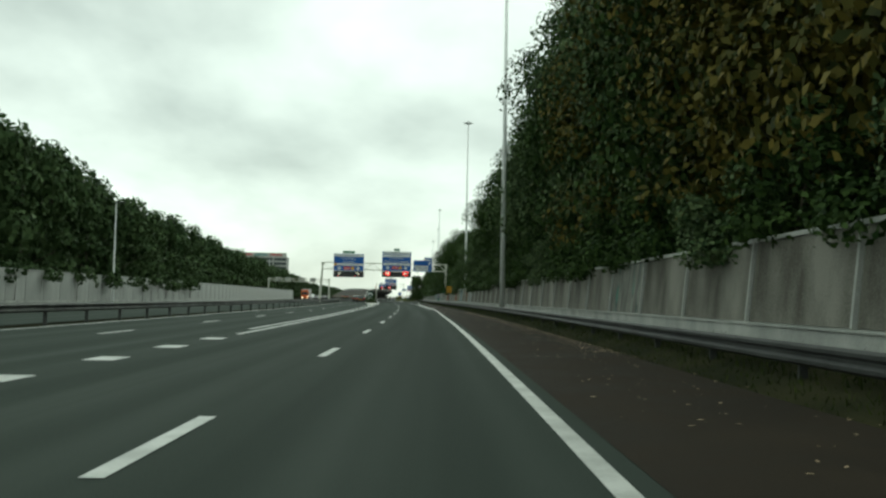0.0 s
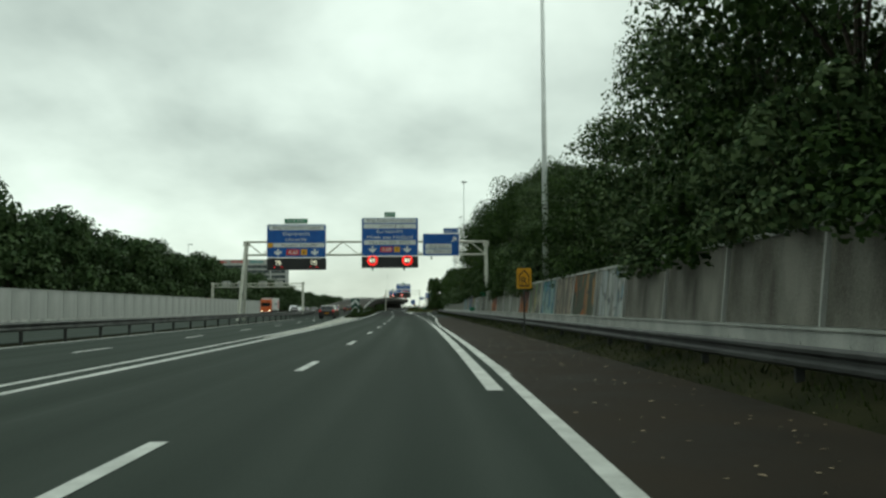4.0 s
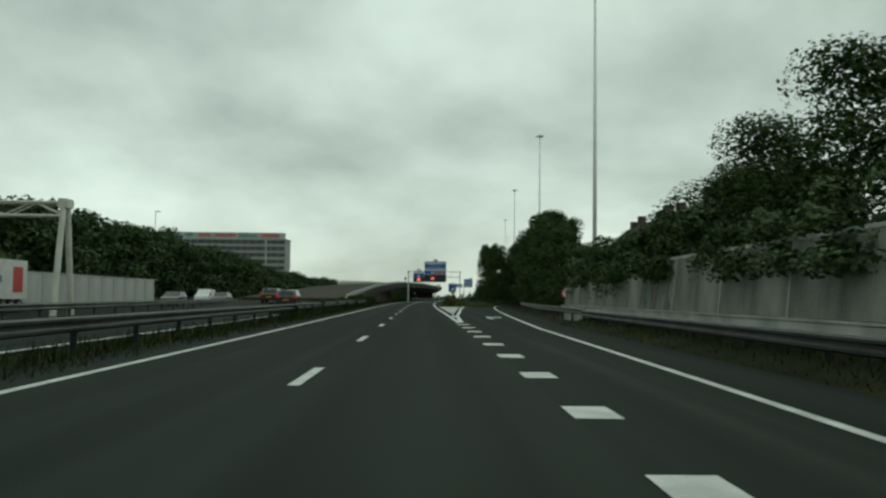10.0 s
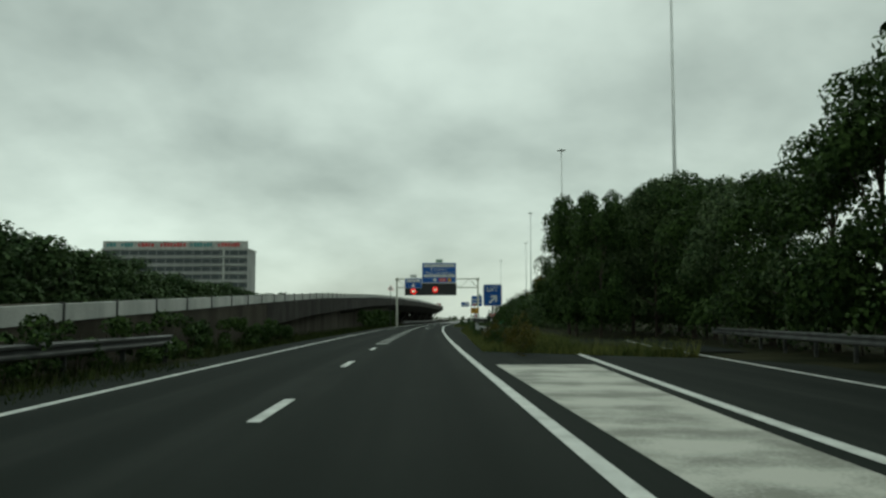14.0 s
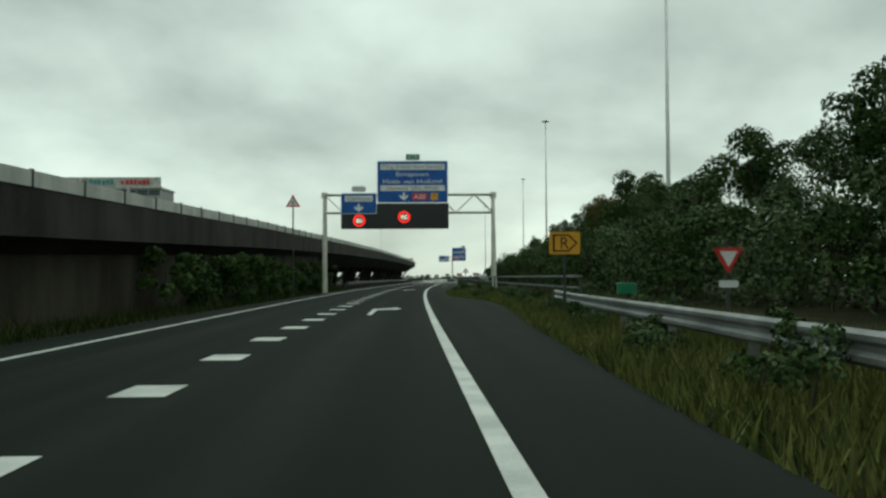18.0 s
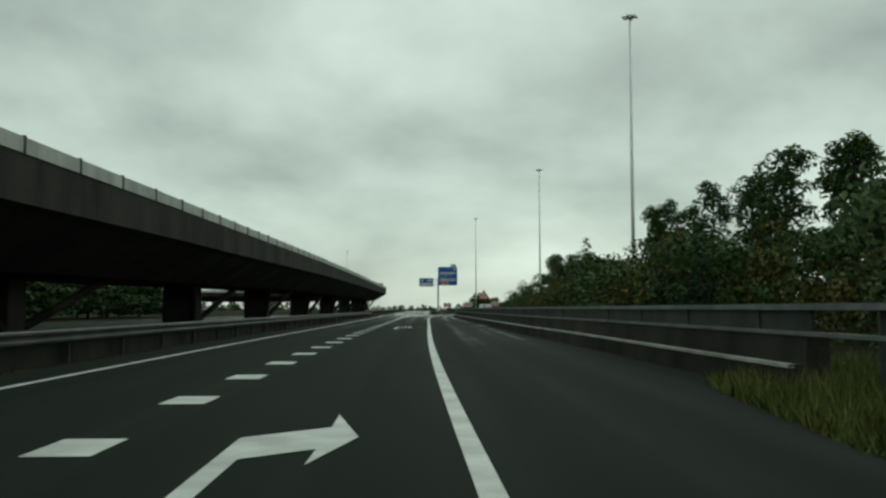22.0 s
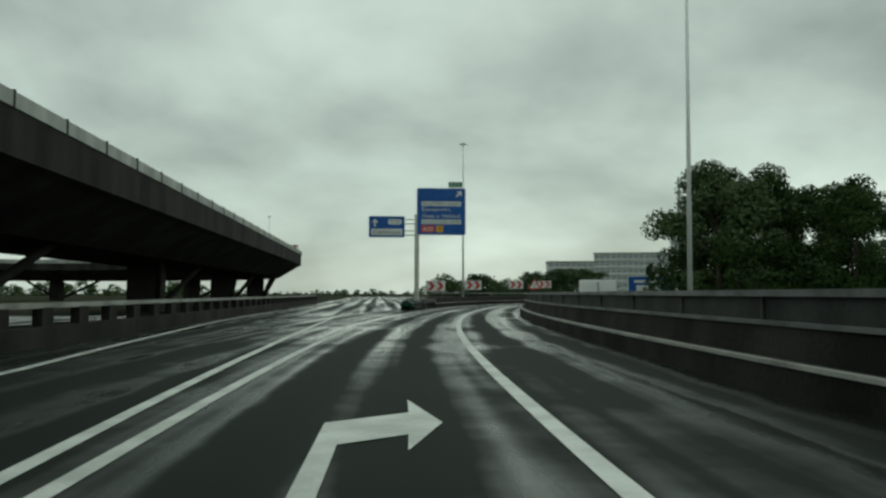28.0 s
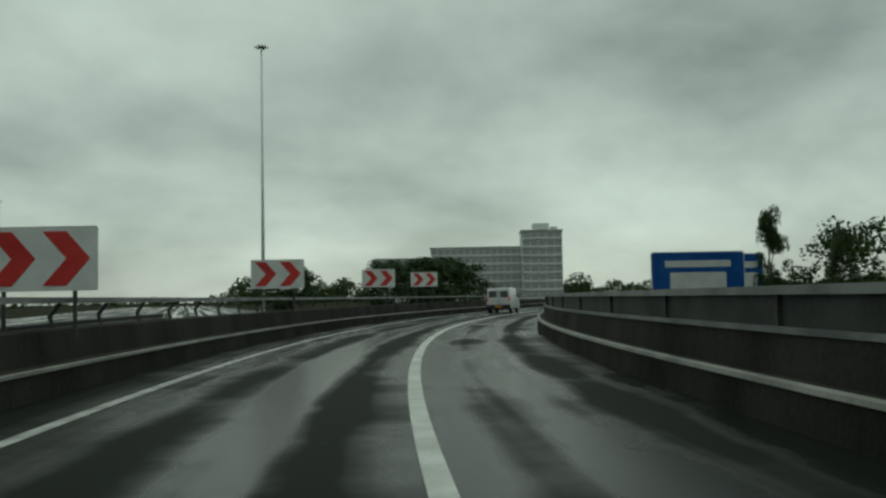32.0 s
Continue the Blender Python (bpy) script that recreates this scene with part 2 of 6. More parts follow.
M = {
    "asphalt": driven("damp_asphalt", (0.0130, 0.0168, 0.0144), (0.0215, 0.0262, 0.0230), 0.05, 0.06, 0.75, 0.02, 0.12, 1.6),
    "asphalt_old": material("old_grey_asphalt", (0.022, 0.024, 0.022), (0.04, 0.042, 0.039), 0.9, scale=0.5, bump=0.4, fine=50, spec=0.04),
    "shoulder": material("brown_shoulder_asphalt", (0.021, 0.0175, 0.013), (0.037, 0.030, 0.022), 0.7, scale=0.5, bump=0.5, fine=50, rough_b=0.9, spec=0.07),
    "paint": material("white_road_paint", (0.38, 0.395, 0.375), (0.60, 0.615, 0.59), 0.5, scale=1.5, bump=0.2, fine=30),
    "worn_paint": material("worn_road_paint", (0.22, 0.23, 0.22), (0.5, 0.51, 0.49), 0.55, scale=2.5, bump=0.2, fine=30),
    "gore": material("pale_worn_gore_paving", (0.15, 0.155, 0.125), (0.43, 0.43, 0.38), 0.6, scale=0.8, bump=0.4, fine=25, spread=(0.38, 0.58)),
    "ground": material("rough_grass_ground", (0.013, 0.016, 0.008), (0.034, 0.034, 0.017), 0.95, scale=0.4, bump=0.5, fine=25, spec=0.03),
    "grass": material("verge_grass", (0.040, 0.062, 0.016), (0.17, 0.175, 0.05), 0.7, scale=0.6, fine=8, island=0.5, spread=(0.25, 0.8), spec=0.12),
    "leaf_litter": material("fallen_leaves", (0.12, 0.06, 0.018), (0.42, 0.32, 0.20), 0.6, scale=1, fine=8, island=0.9, spread=(0.1, 0.9)),
    "concrete": material("weathered_concrete", (0.20, 0.20, 0.18), (0.38, 0.38, 0.35), 0.75, drip=0.35, scale=0.79, bump=0.5, fine=18),
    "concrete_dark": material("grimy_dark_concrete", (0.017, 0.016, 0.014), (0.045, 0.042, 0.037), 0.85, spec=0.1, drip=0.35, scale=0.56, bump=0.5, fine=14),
    "wall_brown": material("brown_stained_retaining_wall", (0.028, 0.025, 0.018), (0.066, 0.059, 0.046), 0.9, spec=0.08, drip=0.3, scale=0.5, bump=0.5, fine=14),
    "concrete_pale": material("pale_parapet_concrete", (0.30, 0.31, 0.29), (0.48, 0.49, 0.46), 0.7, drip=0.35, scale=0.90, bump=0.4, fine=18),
    "panel": material("grey_noise_panel", (0.085, 0.082, 0.068), (0.24, 0.235, 0.205), 0.8, spec=0.15, drip=0.35, scale=0.90, bump=0.6, fine=22),
    "panel_paler": material("paler_grey_noise_panel", (0.125, 0.13, 0.112), (0.28, 0.285, 0.255), 0.8, spec=0.15, drip=0.35, scale=0.90, bump=0.6, fine=22),
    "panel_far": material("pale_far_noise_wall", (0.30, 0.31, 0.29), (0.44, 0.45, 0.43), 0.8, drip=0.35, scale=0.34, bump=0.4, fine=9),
    "galv": material("galvanised_steel", (0.15, 0.16, 0.16), (0.30, 0.31, 0.31), 0.5, 0.6, scale=1.2, bump=0.1, fine=30),
    "galv_dark": material("rain_dark_steel", (0.016, 0.017, 0.017), (0.05, 0.053, 0.052), 0.5, scale=1.2, bump=0.1, fine=30, spec=0.25),
    "galv_dull": material("dirty_galvanised_steel", (0.035, 0.037, 0.036), (0.10, 0.105, 0.10), 0.6, 0.4, scale=1.2, bump=0.1, fine=30),
    "cream": material("cream_painted_steel", (0.50, 0.50, 0.43), (0.62, 0.62, 0.55), 0.45, scale=1.5, bump=0.1, fine=20),
    # mast steel is near white, with the fading by haze put into its colour
    "mast": material("haze_paled_mast_steel", (0.74, 0.76, 0.75), (0.84, 0.86, 0.85), 0.5, 0.0, scale=0.8, fine=12),
    "blue": material("traffic_sign_blue", (0.010, 0.078, 0.31), (0.018, 0.105, 0.38), 0.4, scale=1.5, fine=25, spec=0.3),
    "white": material("sign_white", (0.62, 0.64, 0.63), (0.74, 0.76, 0.75), 0.4, scale=2, fine=25),
    "green": material("route_shield_green", (0.02, 0.16, 0.08), (0.03, 0.22, 0.11), 0.4, scale=2, fine=25),
    "red": material("sign_red", (0.45, 0.02, 0.02), (0.6, 0.04, 0.035), 0.4, scale=2, fine=25),
    "yellow": material("sign_amber", (0.62, 0.30, 0.01), (0.75, 0.38, 0.015), 0.4, scale=2, fine=25),
    "black": material("matt_black", (0.010, 0.010, 0.011), (0.018, 0.018, 0.02), 0.55, scale=2, fine=25),
    "matrix": material("matrix_sign_face", (0.006, 0.007, 0.008), (0.012, 0.013, 0.014), 0.35, scale=6, fine=80, bump=0.3),
    "led_red": glowing("red_light_ring", (1.0, 0.012, 0.012), 1.6),
    "led_white": glowing("white_light_digits", (1.0, 0.95, 0.75), 0.9),
    "bark": material("dark_bark", (0.03, 0.024, 0.017), (0.075, 0.06, 0.042), 0.9, scale=3, bump=0.9, fine=14),
    "leaf_dark": material("dark_green_leaves", (0.014, 0.031, 0.008), (0.062, 0.102, 0.027), 0.6, scale=0.35, fine=4, island=0.6, spread=(0.2, 0.85), spec=0.07),
    "leaf_olive": material("olive_autumn_leaves", (0.028, 0.038, 0.009), (0.150, 0.120, 0.027), 0.55, scale=0.3, fine=4, island=0.7, spread=(0.2, 0.85), spec=0.07),
    "leaf_grey": material("grey_green_leaves", (0.028, 0.054, 0.020), (0.120, 0.162, 0.072), 0.6, scale=0.35, fine=4, island=0.7, spread=(0.2, 0.85), spec=0.07),
    "weeds": material("dark_roadside_weeds", (0.012, 0.022, 0.006), (0.052, 0.066, 0.018), 0.8, scale=0.6, fine=8, island=0.5, spread=(0.25, 0.8), spec=0.08),
    # leaf_far is lightened so its colour carries the mist over the woods
    "leaf_far": material("haze_lightened_far_leaves", (0.026, 0.050, 0.018), (0.072, 0.108, 0.042), 0.6, scale=0.12, fine=2, island=0.5, spread=(0.2, 0.85), spec=0.07),
    "conifer": material("dark_conifer_needles", (0.010, 0.026, 0.014), (0.030, 0.055, 0.028), 0.6, scale=0.5, fine=6, island=0.5, spread=(0.2, 0.85), spec=0.07),
    # the next two are paled: distance haze is put into wall and glass colour
    "facade_hazed": material("haze_paled_facade", (0.58, 0.60, 0.59), (0.70, 0.72, 0.71), 0.8, scale=0.2, fine=3),
    "window_hazed": material("haze_paled_window_glass", (0.28, 0.31, 0.315), (0.38, 0.41, 0.415), 0.25, scale=0.3, fine=4),
    "facade": material("grey_office_facade", (0.22, 0.23, 0.22), (0.30, 0.31, 0.30), 0.7, scale=0.2, fine=3),
    "window": material("dark_window_glass", (0.018, 0.030, 0.032), (0.04, 0.055, 0.058), 0.12, scale=0.3, fine=4),
    "roof_tile": material("brown_roof_tiles", (0.022, 0.019, 0.017), (0.045, 0.038, 0.033), 0.95, spec=0.1, scale=1, fine=10, bump=0.6),
    "brick": material("red_brown_brick", (0.045, 0.031, 0.025), (0.085, 0.058, 0.045), 0.85, scale=1, fine=12, bump=0.6),
    "car_white": material("white_car_paint", (0.62, 0.63, 0.63), (0.72, 0.73, 0.73), 0.3, scale=2, fine=20, coat=0.6),
    "car_dark": material("charcoal_car_paint", (0.016, 0.014, 0.016), (0.030, 0.027, 0.030), 0.3, scale=2, fine=20, coat=0.7),
    "car_green": material("dark_olive_car_paint", (0.022, 0.026, 0.018), (0.04, 0.045, 0.032), 0.3, scale=2, fine=20, coat=0.7),
    "truck_orange": material("orange_truck_paint", (0.62, 0.10, 0.015), (0.75, 0.14, 0.025), 0.35, scale=2, fine=20, coat=0.5),
    "truck_teal": material("teal_truck_paint", (0.04, 0.17, 0.18), (0.06, 0.22, 0.23), 0.35, scale=2, fine=20, coat=0.5),
    "tarp": material("pale_trailer_side", (0.5, 0.5, 0.48), (0.62, 0.62, 0.6), 0.55, scale=1, fine=10),
    "tyre": material("black_tyre_rubber", (0.012, 0.012, 0.012), (0.022, 0.022, 0.022), 0.8, scale=6, fine=40, bump=0.4),
    "rim": material("grey_wheel_rim", (0.25, 0.25, 0.26), (0.4, 0.4, 0.41), 0.35, 0.8, scale=4, fine=30),
    "glass": material("tinted_car_glass", (0.010, 0.014, 0.015), (0.02, 0.026, 0.028), 0.06, scale=2, fine=10),
    "tail": glowing("red_tail_light", (0.5, 0.02, 0.02), 0.2),
    "brake": glowing("lit_brake_light", (1.0, 0.05, 0.04), 3.0),
    "headlight": glowing("lit_headlight", (1.0, 0.85, 0.6), 4.0),
    "bars": material("grey_unreadable_lettering", (0.10, 0.12, 0.14), (0.16, 0.18, 0.2), 0.5, scale=3, fine=20),
    "bar_red": material("red_roof_lettering", (0.42, 0.03, 0.03), (0.5, 0.05, 0.05), 0.5, scale=1, fine=8),
    "bar_teal": material("teal_roof_lettering", (0.05, 0.22, 0.22), (0.08, 0.28, 0.28), 0.5, scale=1, fine=8),
    "crash_green": material("dark_green_crash_cushion", (0.004, 0.045, 0.03), (0.009, 0.075, 0.048), 0.45, scale=2, fine=18),
    "crash_nose": material("wet_green_nose_cover", (0.003, 0.028, 0.019), (0.007, 0.05, 0.033), 0.55, scale=2, fine=18, spec=0.2),
    "crash_dark": material("green_black_cover", (0.006, 0.022, 0.017), (0.012, 0.035, 0.027), 0.6, scale=2, fine=18, spec=0.15),
    "screen": material("dusty_grey_parapet_screen", (0.028, 0.031, 0.030), (0.06, 0.064, 0.062), 0.6, spec=0.15, scale=0.9, fine=14, bump=0.2),
}


def graffiti(name, ground, colours, seed, cover=0.5):
    """Sprayed letter shapes with dark outlines and runs on a stained panel."""
    m = bpy.data.materials.new(name)
    m.use_nodes = True
    nt = m.node_tree
    bs = nt.nodes["Principled BSDF"]
    bs.inputs["Roughness"].default_value, bs.inputs["Specular IOR Level"].default_value = 0.65, 0.15
    co = nt.nodes.new("ShaderNodeTexCoord")
    mp = nt.nodes.new("ShaderNodeMapping")
    mp.inputs["Location"].default_value = (seed * 3.1, seed * 1.7, seed)
    mp.inputs["Scale"].default_value = (1.0, 1.25, 0.7)
    nt.links.new(co.outputs["Object"], mp.inputs["Vector"])
    bend = nt.nodes.new("ShaderNodeTexNoise")
    bend.inputs["Scale"].default_value, bend.inputs["Detail"].default_value = 1.3, 1.5
    nt.links.new(mp.outputs["Vector"], bend.inputs["Vector"])
    warp = nt.nodes.new("ShaderNodeVectorMath")
    warp.operation = "MULTIPLY_ADD"
    warp.inputs[1].default_value = (0.9, 0.9, 0.9)
    nt.links.new(bend.outputs["Color"], warp.inputs[0])
    nt.links.new(mp.outputs["Vector"], warp.inputs[2])
    cells = nt.nodes.new("ShaderNodeTexVoronoi")
    edge = nt.nodes.new("ShaderNodeTexVoronoi")
    edge.feature = "DISTANCE_TO_EDGE"
    for n in (cells, edge):
        n.inputs["Scale"].default_value = 1.15
        nt.links.new(warp.outputs["Vector"], n.inputs["Vector"])
    pick = nt.nodes.new("ShaderNodeSeparateColor")
    nt.links.new(cells.outputs["Color"], pick.inputs["Color"])
    ramp = nt.nodes.new("ShaderNodeValToRGB")
    ramp.color_ramp.interpolation = "CONSTANT"
    el = ramp.color_ramp.elements
    el[0].position, el[0].color = 0.0, (*colours[0], 1)
    el[1].position, el[1].color = 1.0 / len(colours), (*colours[1], 1)
    for n, c in enumerate(colours[2:]):
        el.new((n + 2) / len(colours)).color = (*c, 1)
    nt.links.new(pick.outputs["Red"], ramp.inputs["Fac"])
    line_at = nt.nodes.new("ShaderNodeMapRange")
    line_at.inputs["From Min"].default_value, line_at.inputs["From Max"].default_value = 0.02, 0.06
    line_at.inputs["To Min"].default_value, line_at.inputs["To Max"].default_value = 0.65, 0.0
    nt.links.new(edge.outputs["Distance"], line_at.inputs["Value"])
    inked = nt.nodes.new("ShaderNodeMixRGB")
    inked.inputs["Color2"].default_value = (0.035, 0.04, 0.045, 1)
    nt.links.new(line_at.outputs["Result"], inked.inputs["Fac"])
    nt.links.new(ramp.outputs["Color"], inked.inputs["Color1"])
    # bare, stained concrete shows where the paint stops or has run thin
    runs = nt.nodes.new("ShaderNodeMapping")
    runs.inputs["Scale"].default_value = (1.0, 1.6, 0.35)
    nt.links.new(mp.outputs["Vector"], runs.inputs["Vector"])
    thin = nt.nodes.new("ShaderNodeTexNoise")
    thin.inputs["Scale"].default_value, thin.inputs["Detail"].default_value = 1.1, 5.0
    nt.links.new(runs.outputs["Vector"], thin.inputs["Vector"])
    bare = nt.nodes.new("ShaderNodeMapRange")
    bare.inputs["From Min"].default_value, bare.inputs["From Max"].default_value = cover - 0.05, cover + 0.08
    nt.links.new(thin.outputs["Fac"], bare.inputs["Value"])
    dirt = nt.nodes.new("ShaderNodeTexNoise")
    dirt.inputs["Scale"].default_value, dirt.inputs["Detail"].default_value = 2.5, 6.0
    nt.links.new(runs.outputs["Vector"], dirt.inputs["Vector"])
    stain = nt.nodes.new("ShaderNodeValToRGB")
    stain.color_ramp.elements[0].position, stain.color_ramp.elements[0].color = 0.35, (*[c * 0.45 for c in ground], 1)
    stain.color_ramp.elements[1].position, stain.color_ramp.elements[1].color = 0.65, (*ground, 1)
    nt.links.new(dirt.outputs["Fac"], stain.inputs["Fac"])
    mix = nt.nodes.new("ShaderNodeMixRGB")
    nt.links.new(bare.outputs["Result"], mix.inputs["Fac"])
    nt.links.new(inked.outputs["Color"], mix.inputs["Color1"])
    nt.links.new(stain.outputs["Color"], mix.inputs["Color2"])
    grime = nt.nodes.new("ShaderNodeMapRange")
    grime.inputs["From Min"].default_value, grime.inputs["From Max"].default_value = 0.3, 0.65
    grime.inputs["To Min"].default_value, grime.inputs["To Max"].default_value = 0.6, 1.1
    nt.links.new(dirt.outputs["Fac"], grime.inputs["Value"])
    faded = nt.nodes.new("ShaderNodeVectorMath")
    faded.operation = "SCALE"
    nt.links.new(mix.outputs["Color"], faded.inputs[0])
    nt.links.new(grime.outputs["Result"], faded.inputs["Scale"])
    nt.links.new(faded.outputs["Vector"], bs.inputs["Base Color"])
    return m


GRAFFITI = [
    graffiti("pale_blue_graffiti", (0.30, 0.30, 0.27), [(0.34, 0.37, 0.37), (0.16, 0.24, 0.28), (0.40, 0.42, 0.40)], 1, 0.5),
    graffiti("orange_letter_graffiti", (0.20, 0.17, 0.12), [(0.30, 0.11, 0.03), (0.05, 0.065, 0.045), (0.28, 0.16, 0.06), (0.07, 0.08, 0.05), (0.06, 0.075, 0.05)], 2, 0.6),
    graffiti("peeling_tan_paint", (0.10, 0.105, 0.09), [(0.26, 0.22, 0.17), (0.27, 0.235, 0.18)], 3, 0.56),
    graffiti("teal_graffiti", (0.24, 0.27, 0.25), [(0.10, 0.28, 0.27), (0.08, 0.19, 0.28), (0.24, 0.34, 0.32)], 4, 0.6),
    graffiti("yellow_green_graffiti", (0.20, 0.20, 0.16), [(0.30, 0.27, 0.10), (0.11, 0.20, 0.10), (0.10, 0.10, 0.09), (0.30, 0.30, 0.24)], 5, 0.58),
    graffiti("rust_red_graffiti", (0.15, 0.11, 0.09), [(0.26, 0.05, 0.025), (0.34, 0.12, 0.03), (0.11, 0.05, 0.04)], 6, 0.6),
    graffiti("many_coloured_graffiti", (0.25, 0.25, 0.22), [(0.30, 0.05, 0.05), (0.30, 0.27, 0.10), (0.07, 0.18, 0.11), (0.24, 0.14, 0.16), (0.07, 0.10, 0.11)], 7, 0.56),
    graffiti("dark_blue_graffiti", (0.22, 0.22, 0.2), [(0.04, 0.10, 0.20), (0.06, 0.20, 0.22), (0.26, 0.13, 0.18)], 8, 0.6),
    graffiti("green_scrawl_graffiti", (0.24, 0.24, 0.21), [(0.08, 0.22, 0.17), (0.22, 0.24, 0.21), (0.12, 0.16, 0.14)], 9, 0.44),
]

# ---- the road's line: bends per km along it ----
BENDS = [(-200, 0.29), (0, 0.291), (40, 0.376), (80, 0.407), (120, 0.339), (160, 0.213), (200, 0.255), (240, 0.241), (280, 0.0), (320, -0.27), (360, -0.301), (400, -0.244),
         (440, -0.524), (480, -0.656), (520, 0.179), (560, -0.487), (600, -2.975), (640, -2.6), (648, -5.3), (680, -6.2), (695, -3.8), (720, -2.0), (760, -1.5), (900, -1.5)]
# Marker posts beside the road, and the metres along it at which they stand; all s below are posts.
POSTS = [(-200, -193.1), (-0.6, 6.3), (42.0, 48.9), (94.9, 101.8), (148.6, 155.5), (188.3, 195.2), (230.4, 237.5), (294.7, 301.6), (346.6, 349.8), (377.0, 379.5), (418.9, 418.4),
         (461.7, 457.2), (501.2, 494.8), (532.8, 522.5), (577.4, 562.8), (608.3, 590.8), (627.8, 608.4), (646.6, 625.4), (664.2, 640.8), (900, 876.6)]
P_AT, M_AT = [p[0] for p in POSTS], [p[1] for p in POSTS]


def metres(s):
    return float(np.interp(s, P_AT, M_AT))


def post_at(m):
    return float(np.interp(m, M_AT, P_AT))


S_GRID = np.arange(-200, 901, 2.0)
_k = np.interp(S_GRID, [b[0] for b in BENDS], [b[1] for b in BENDS]) * 1e-3
_th = np.concatenate([[0], np.cumsum(_k[1:] + _k[:-1])])
_th -= np.interp(0, S_GRID, _th)
_mid = (_th[1:] + _th[:-1]) / 2
_xs = np.concatenate([[0], np.cumsum(-np.sin(_mid) * 2)])
_ys = np.concatenate([[0], np.cumsum(np.cos(_mid) * 2)])
_xs -= np.interp(0, S_GRID, _xs)
_ys -= np.interp(0, S_GRID, _ys)


def heading(s):
    """The road's direction at s metres along it: radians to the left of +y."""
    return float(np.interp(metres(s), S_GRID, _th))


def along(s, d, z=0.0):
    """The place at post s and d metres to the right of the lane divider."""
    h, m = heading(s), metres(s)
    return Vector((float(np.interp(m, S_GRID, _xs)) + d * math.cos(h), float(np.interp(m, S_GRID, _ys)) + d * math.sin(h), z))


def there(s, d, z=0.0, turn=0.0):
    """A pose on the road's line: +y runs along the road, +x to its right."""
    return Matrix.Translation(along(s, d, z)) @ Matrix.Rotation(heading(s) + radians(turn), 4, "Z")


def lerp_table(table):
    xs, vs = [p[0] for p in table], [p[1] for p in table]
    return lambda s: float(np.interp(s, xs, vs))


# ---- mesh helpers ----
def mesh_of(name, verts, faces, mat, smooth=False):
    me = bpy.data.meshes.new(name)
    me.from_pydata([tuple(v) for v in verts], [], faces)
    me.materials.append(mat)
    if smooth:
        me.polygons.foreach_set("use_smooth", [True] * len(me.polygons))
    me.update()
    return me


def piece(name, me, parent=None, m=None, label=""):
    ob = new(name, me)
    if m is not None:
        ob.matrix_basis = m
    if parent is not None:
        ob.parent = parent
    return tagged(ob, label)


def part(name, bm, mat, parent=None, label="", smooth=False, m=None):
    me = bpy.data.meshes.new(name)
    bmesh.ops.recalc_face_normals(bm, faces=bm.faces)
    bm.to_mesh(me)
    bm.free()
    me.materials.append(mat)
    if smooth:
        me.polygons.foreach_set("use_smooth", [True] * len(me.polygons))
    return piece(name, me, parent, m, label)


def thing(name, m, label, category, group="", kind=""):
    ob = new(name)
    ob.matrix_basis = m
    ob.empty_display_size = 0.2
    return tagged(ob, label, category, group, kind)


def box(bm, x0, x1, y0, y1, z0, z1, bevel=0.0):
    r = bmesh.ops.create_cube(bm, size=1, matrix=Matrix.Translation(((x0 + x1) / 2, (y0 + y1) / 2, (z0 + z1) / 2)) @ Matrix.Diagonal((x1 - x0, y1 - y0, z1 - z0, 1)))
    if bevel:
        edges = list({e for v in r["verts"] for e in v.link_edges})
        bmesh.ops.bevel(bm, geom=edges, offset=bevel, segments=2, affect="EDGES", profile=0.7)
    return bm


def boxed(*args, bevel=0.0):
    return box(bmesh.new(), *args, bevel=bevel)


def rod(bm, a, b, r, r2=None, n=8):
    a, b = Vector(a), Vector(b)
    d = b - a
    m = Matrix.Translation((a + b) / 2) @ d.to_track_quat("Z", "Y").to_matrix().to_4x4()
    bmesh.ops.create_cone(bm, cap_ends=True, segments=n, radius1=r, radius2=r if r2 is None else r2, depth=d.length, matrix=m)
    return bm


def rods(pairs, r, n=8):
    bm = bmesh.new()
    for a, b in pairs:
        rod(bm, a, b, r, n=n)
    return bm


def plate(w, h, t=0.03, corner=0.12, segs=4):
    """A sign board with rounded corners, upright in x and z, its face to -y, its middle at the origin."""
    bm = bmesh.new()
    pts = []
    for cx, cz, a0 in ((w / 2 - corner, h / 2 - corner, 0), (-w / 2 + corner, h / 2 - corner, 90), (-w / 2 + corner, -h / 2 + corner, 180), (w / 2 - corner, -h / 2 + corner, 270)):
        for k in range(segs + 1):
            a = radians(a0 + 90 * k / segs)
            pts.append((cx + corner * math.cos(a), cz + corner * math.sin(a)))
    lo = [bm.verts.new((x, 0, z)) for x, z in pts]
    hi = [bm.verts.new((x, t, z)) for x, z in pts]
    bm.faces.new(lo)
    bm.faces.new(hi[::-1])
    for k in range(len(pts)):
        bm.faces.new((lo[k], hi[k], hi[(k + 1) % len(pts)], lo[(k + 1) % len(pts)]))
    return bm


def flat_shape(pts, t=0.01, y=0.0):
    """A thin plate cut to the outline pts in x and z, its face to -y."""
    bm = bmesh.new()
    lo = [bm.verts.new((x, y, z)) for x, z in pts]
    hi = [bm.verts.new((x, y + t, z)) for x, z in pts]
    bm.faces.new(lo)
    bm.faces.new(hi[::-1])
    for k in range(len(pts)):
        bm.faces.new((lo[k], hi[k], hi[(k + 1) % len(pts)], lo[(k + 1) % len(pts)]))
    return bm


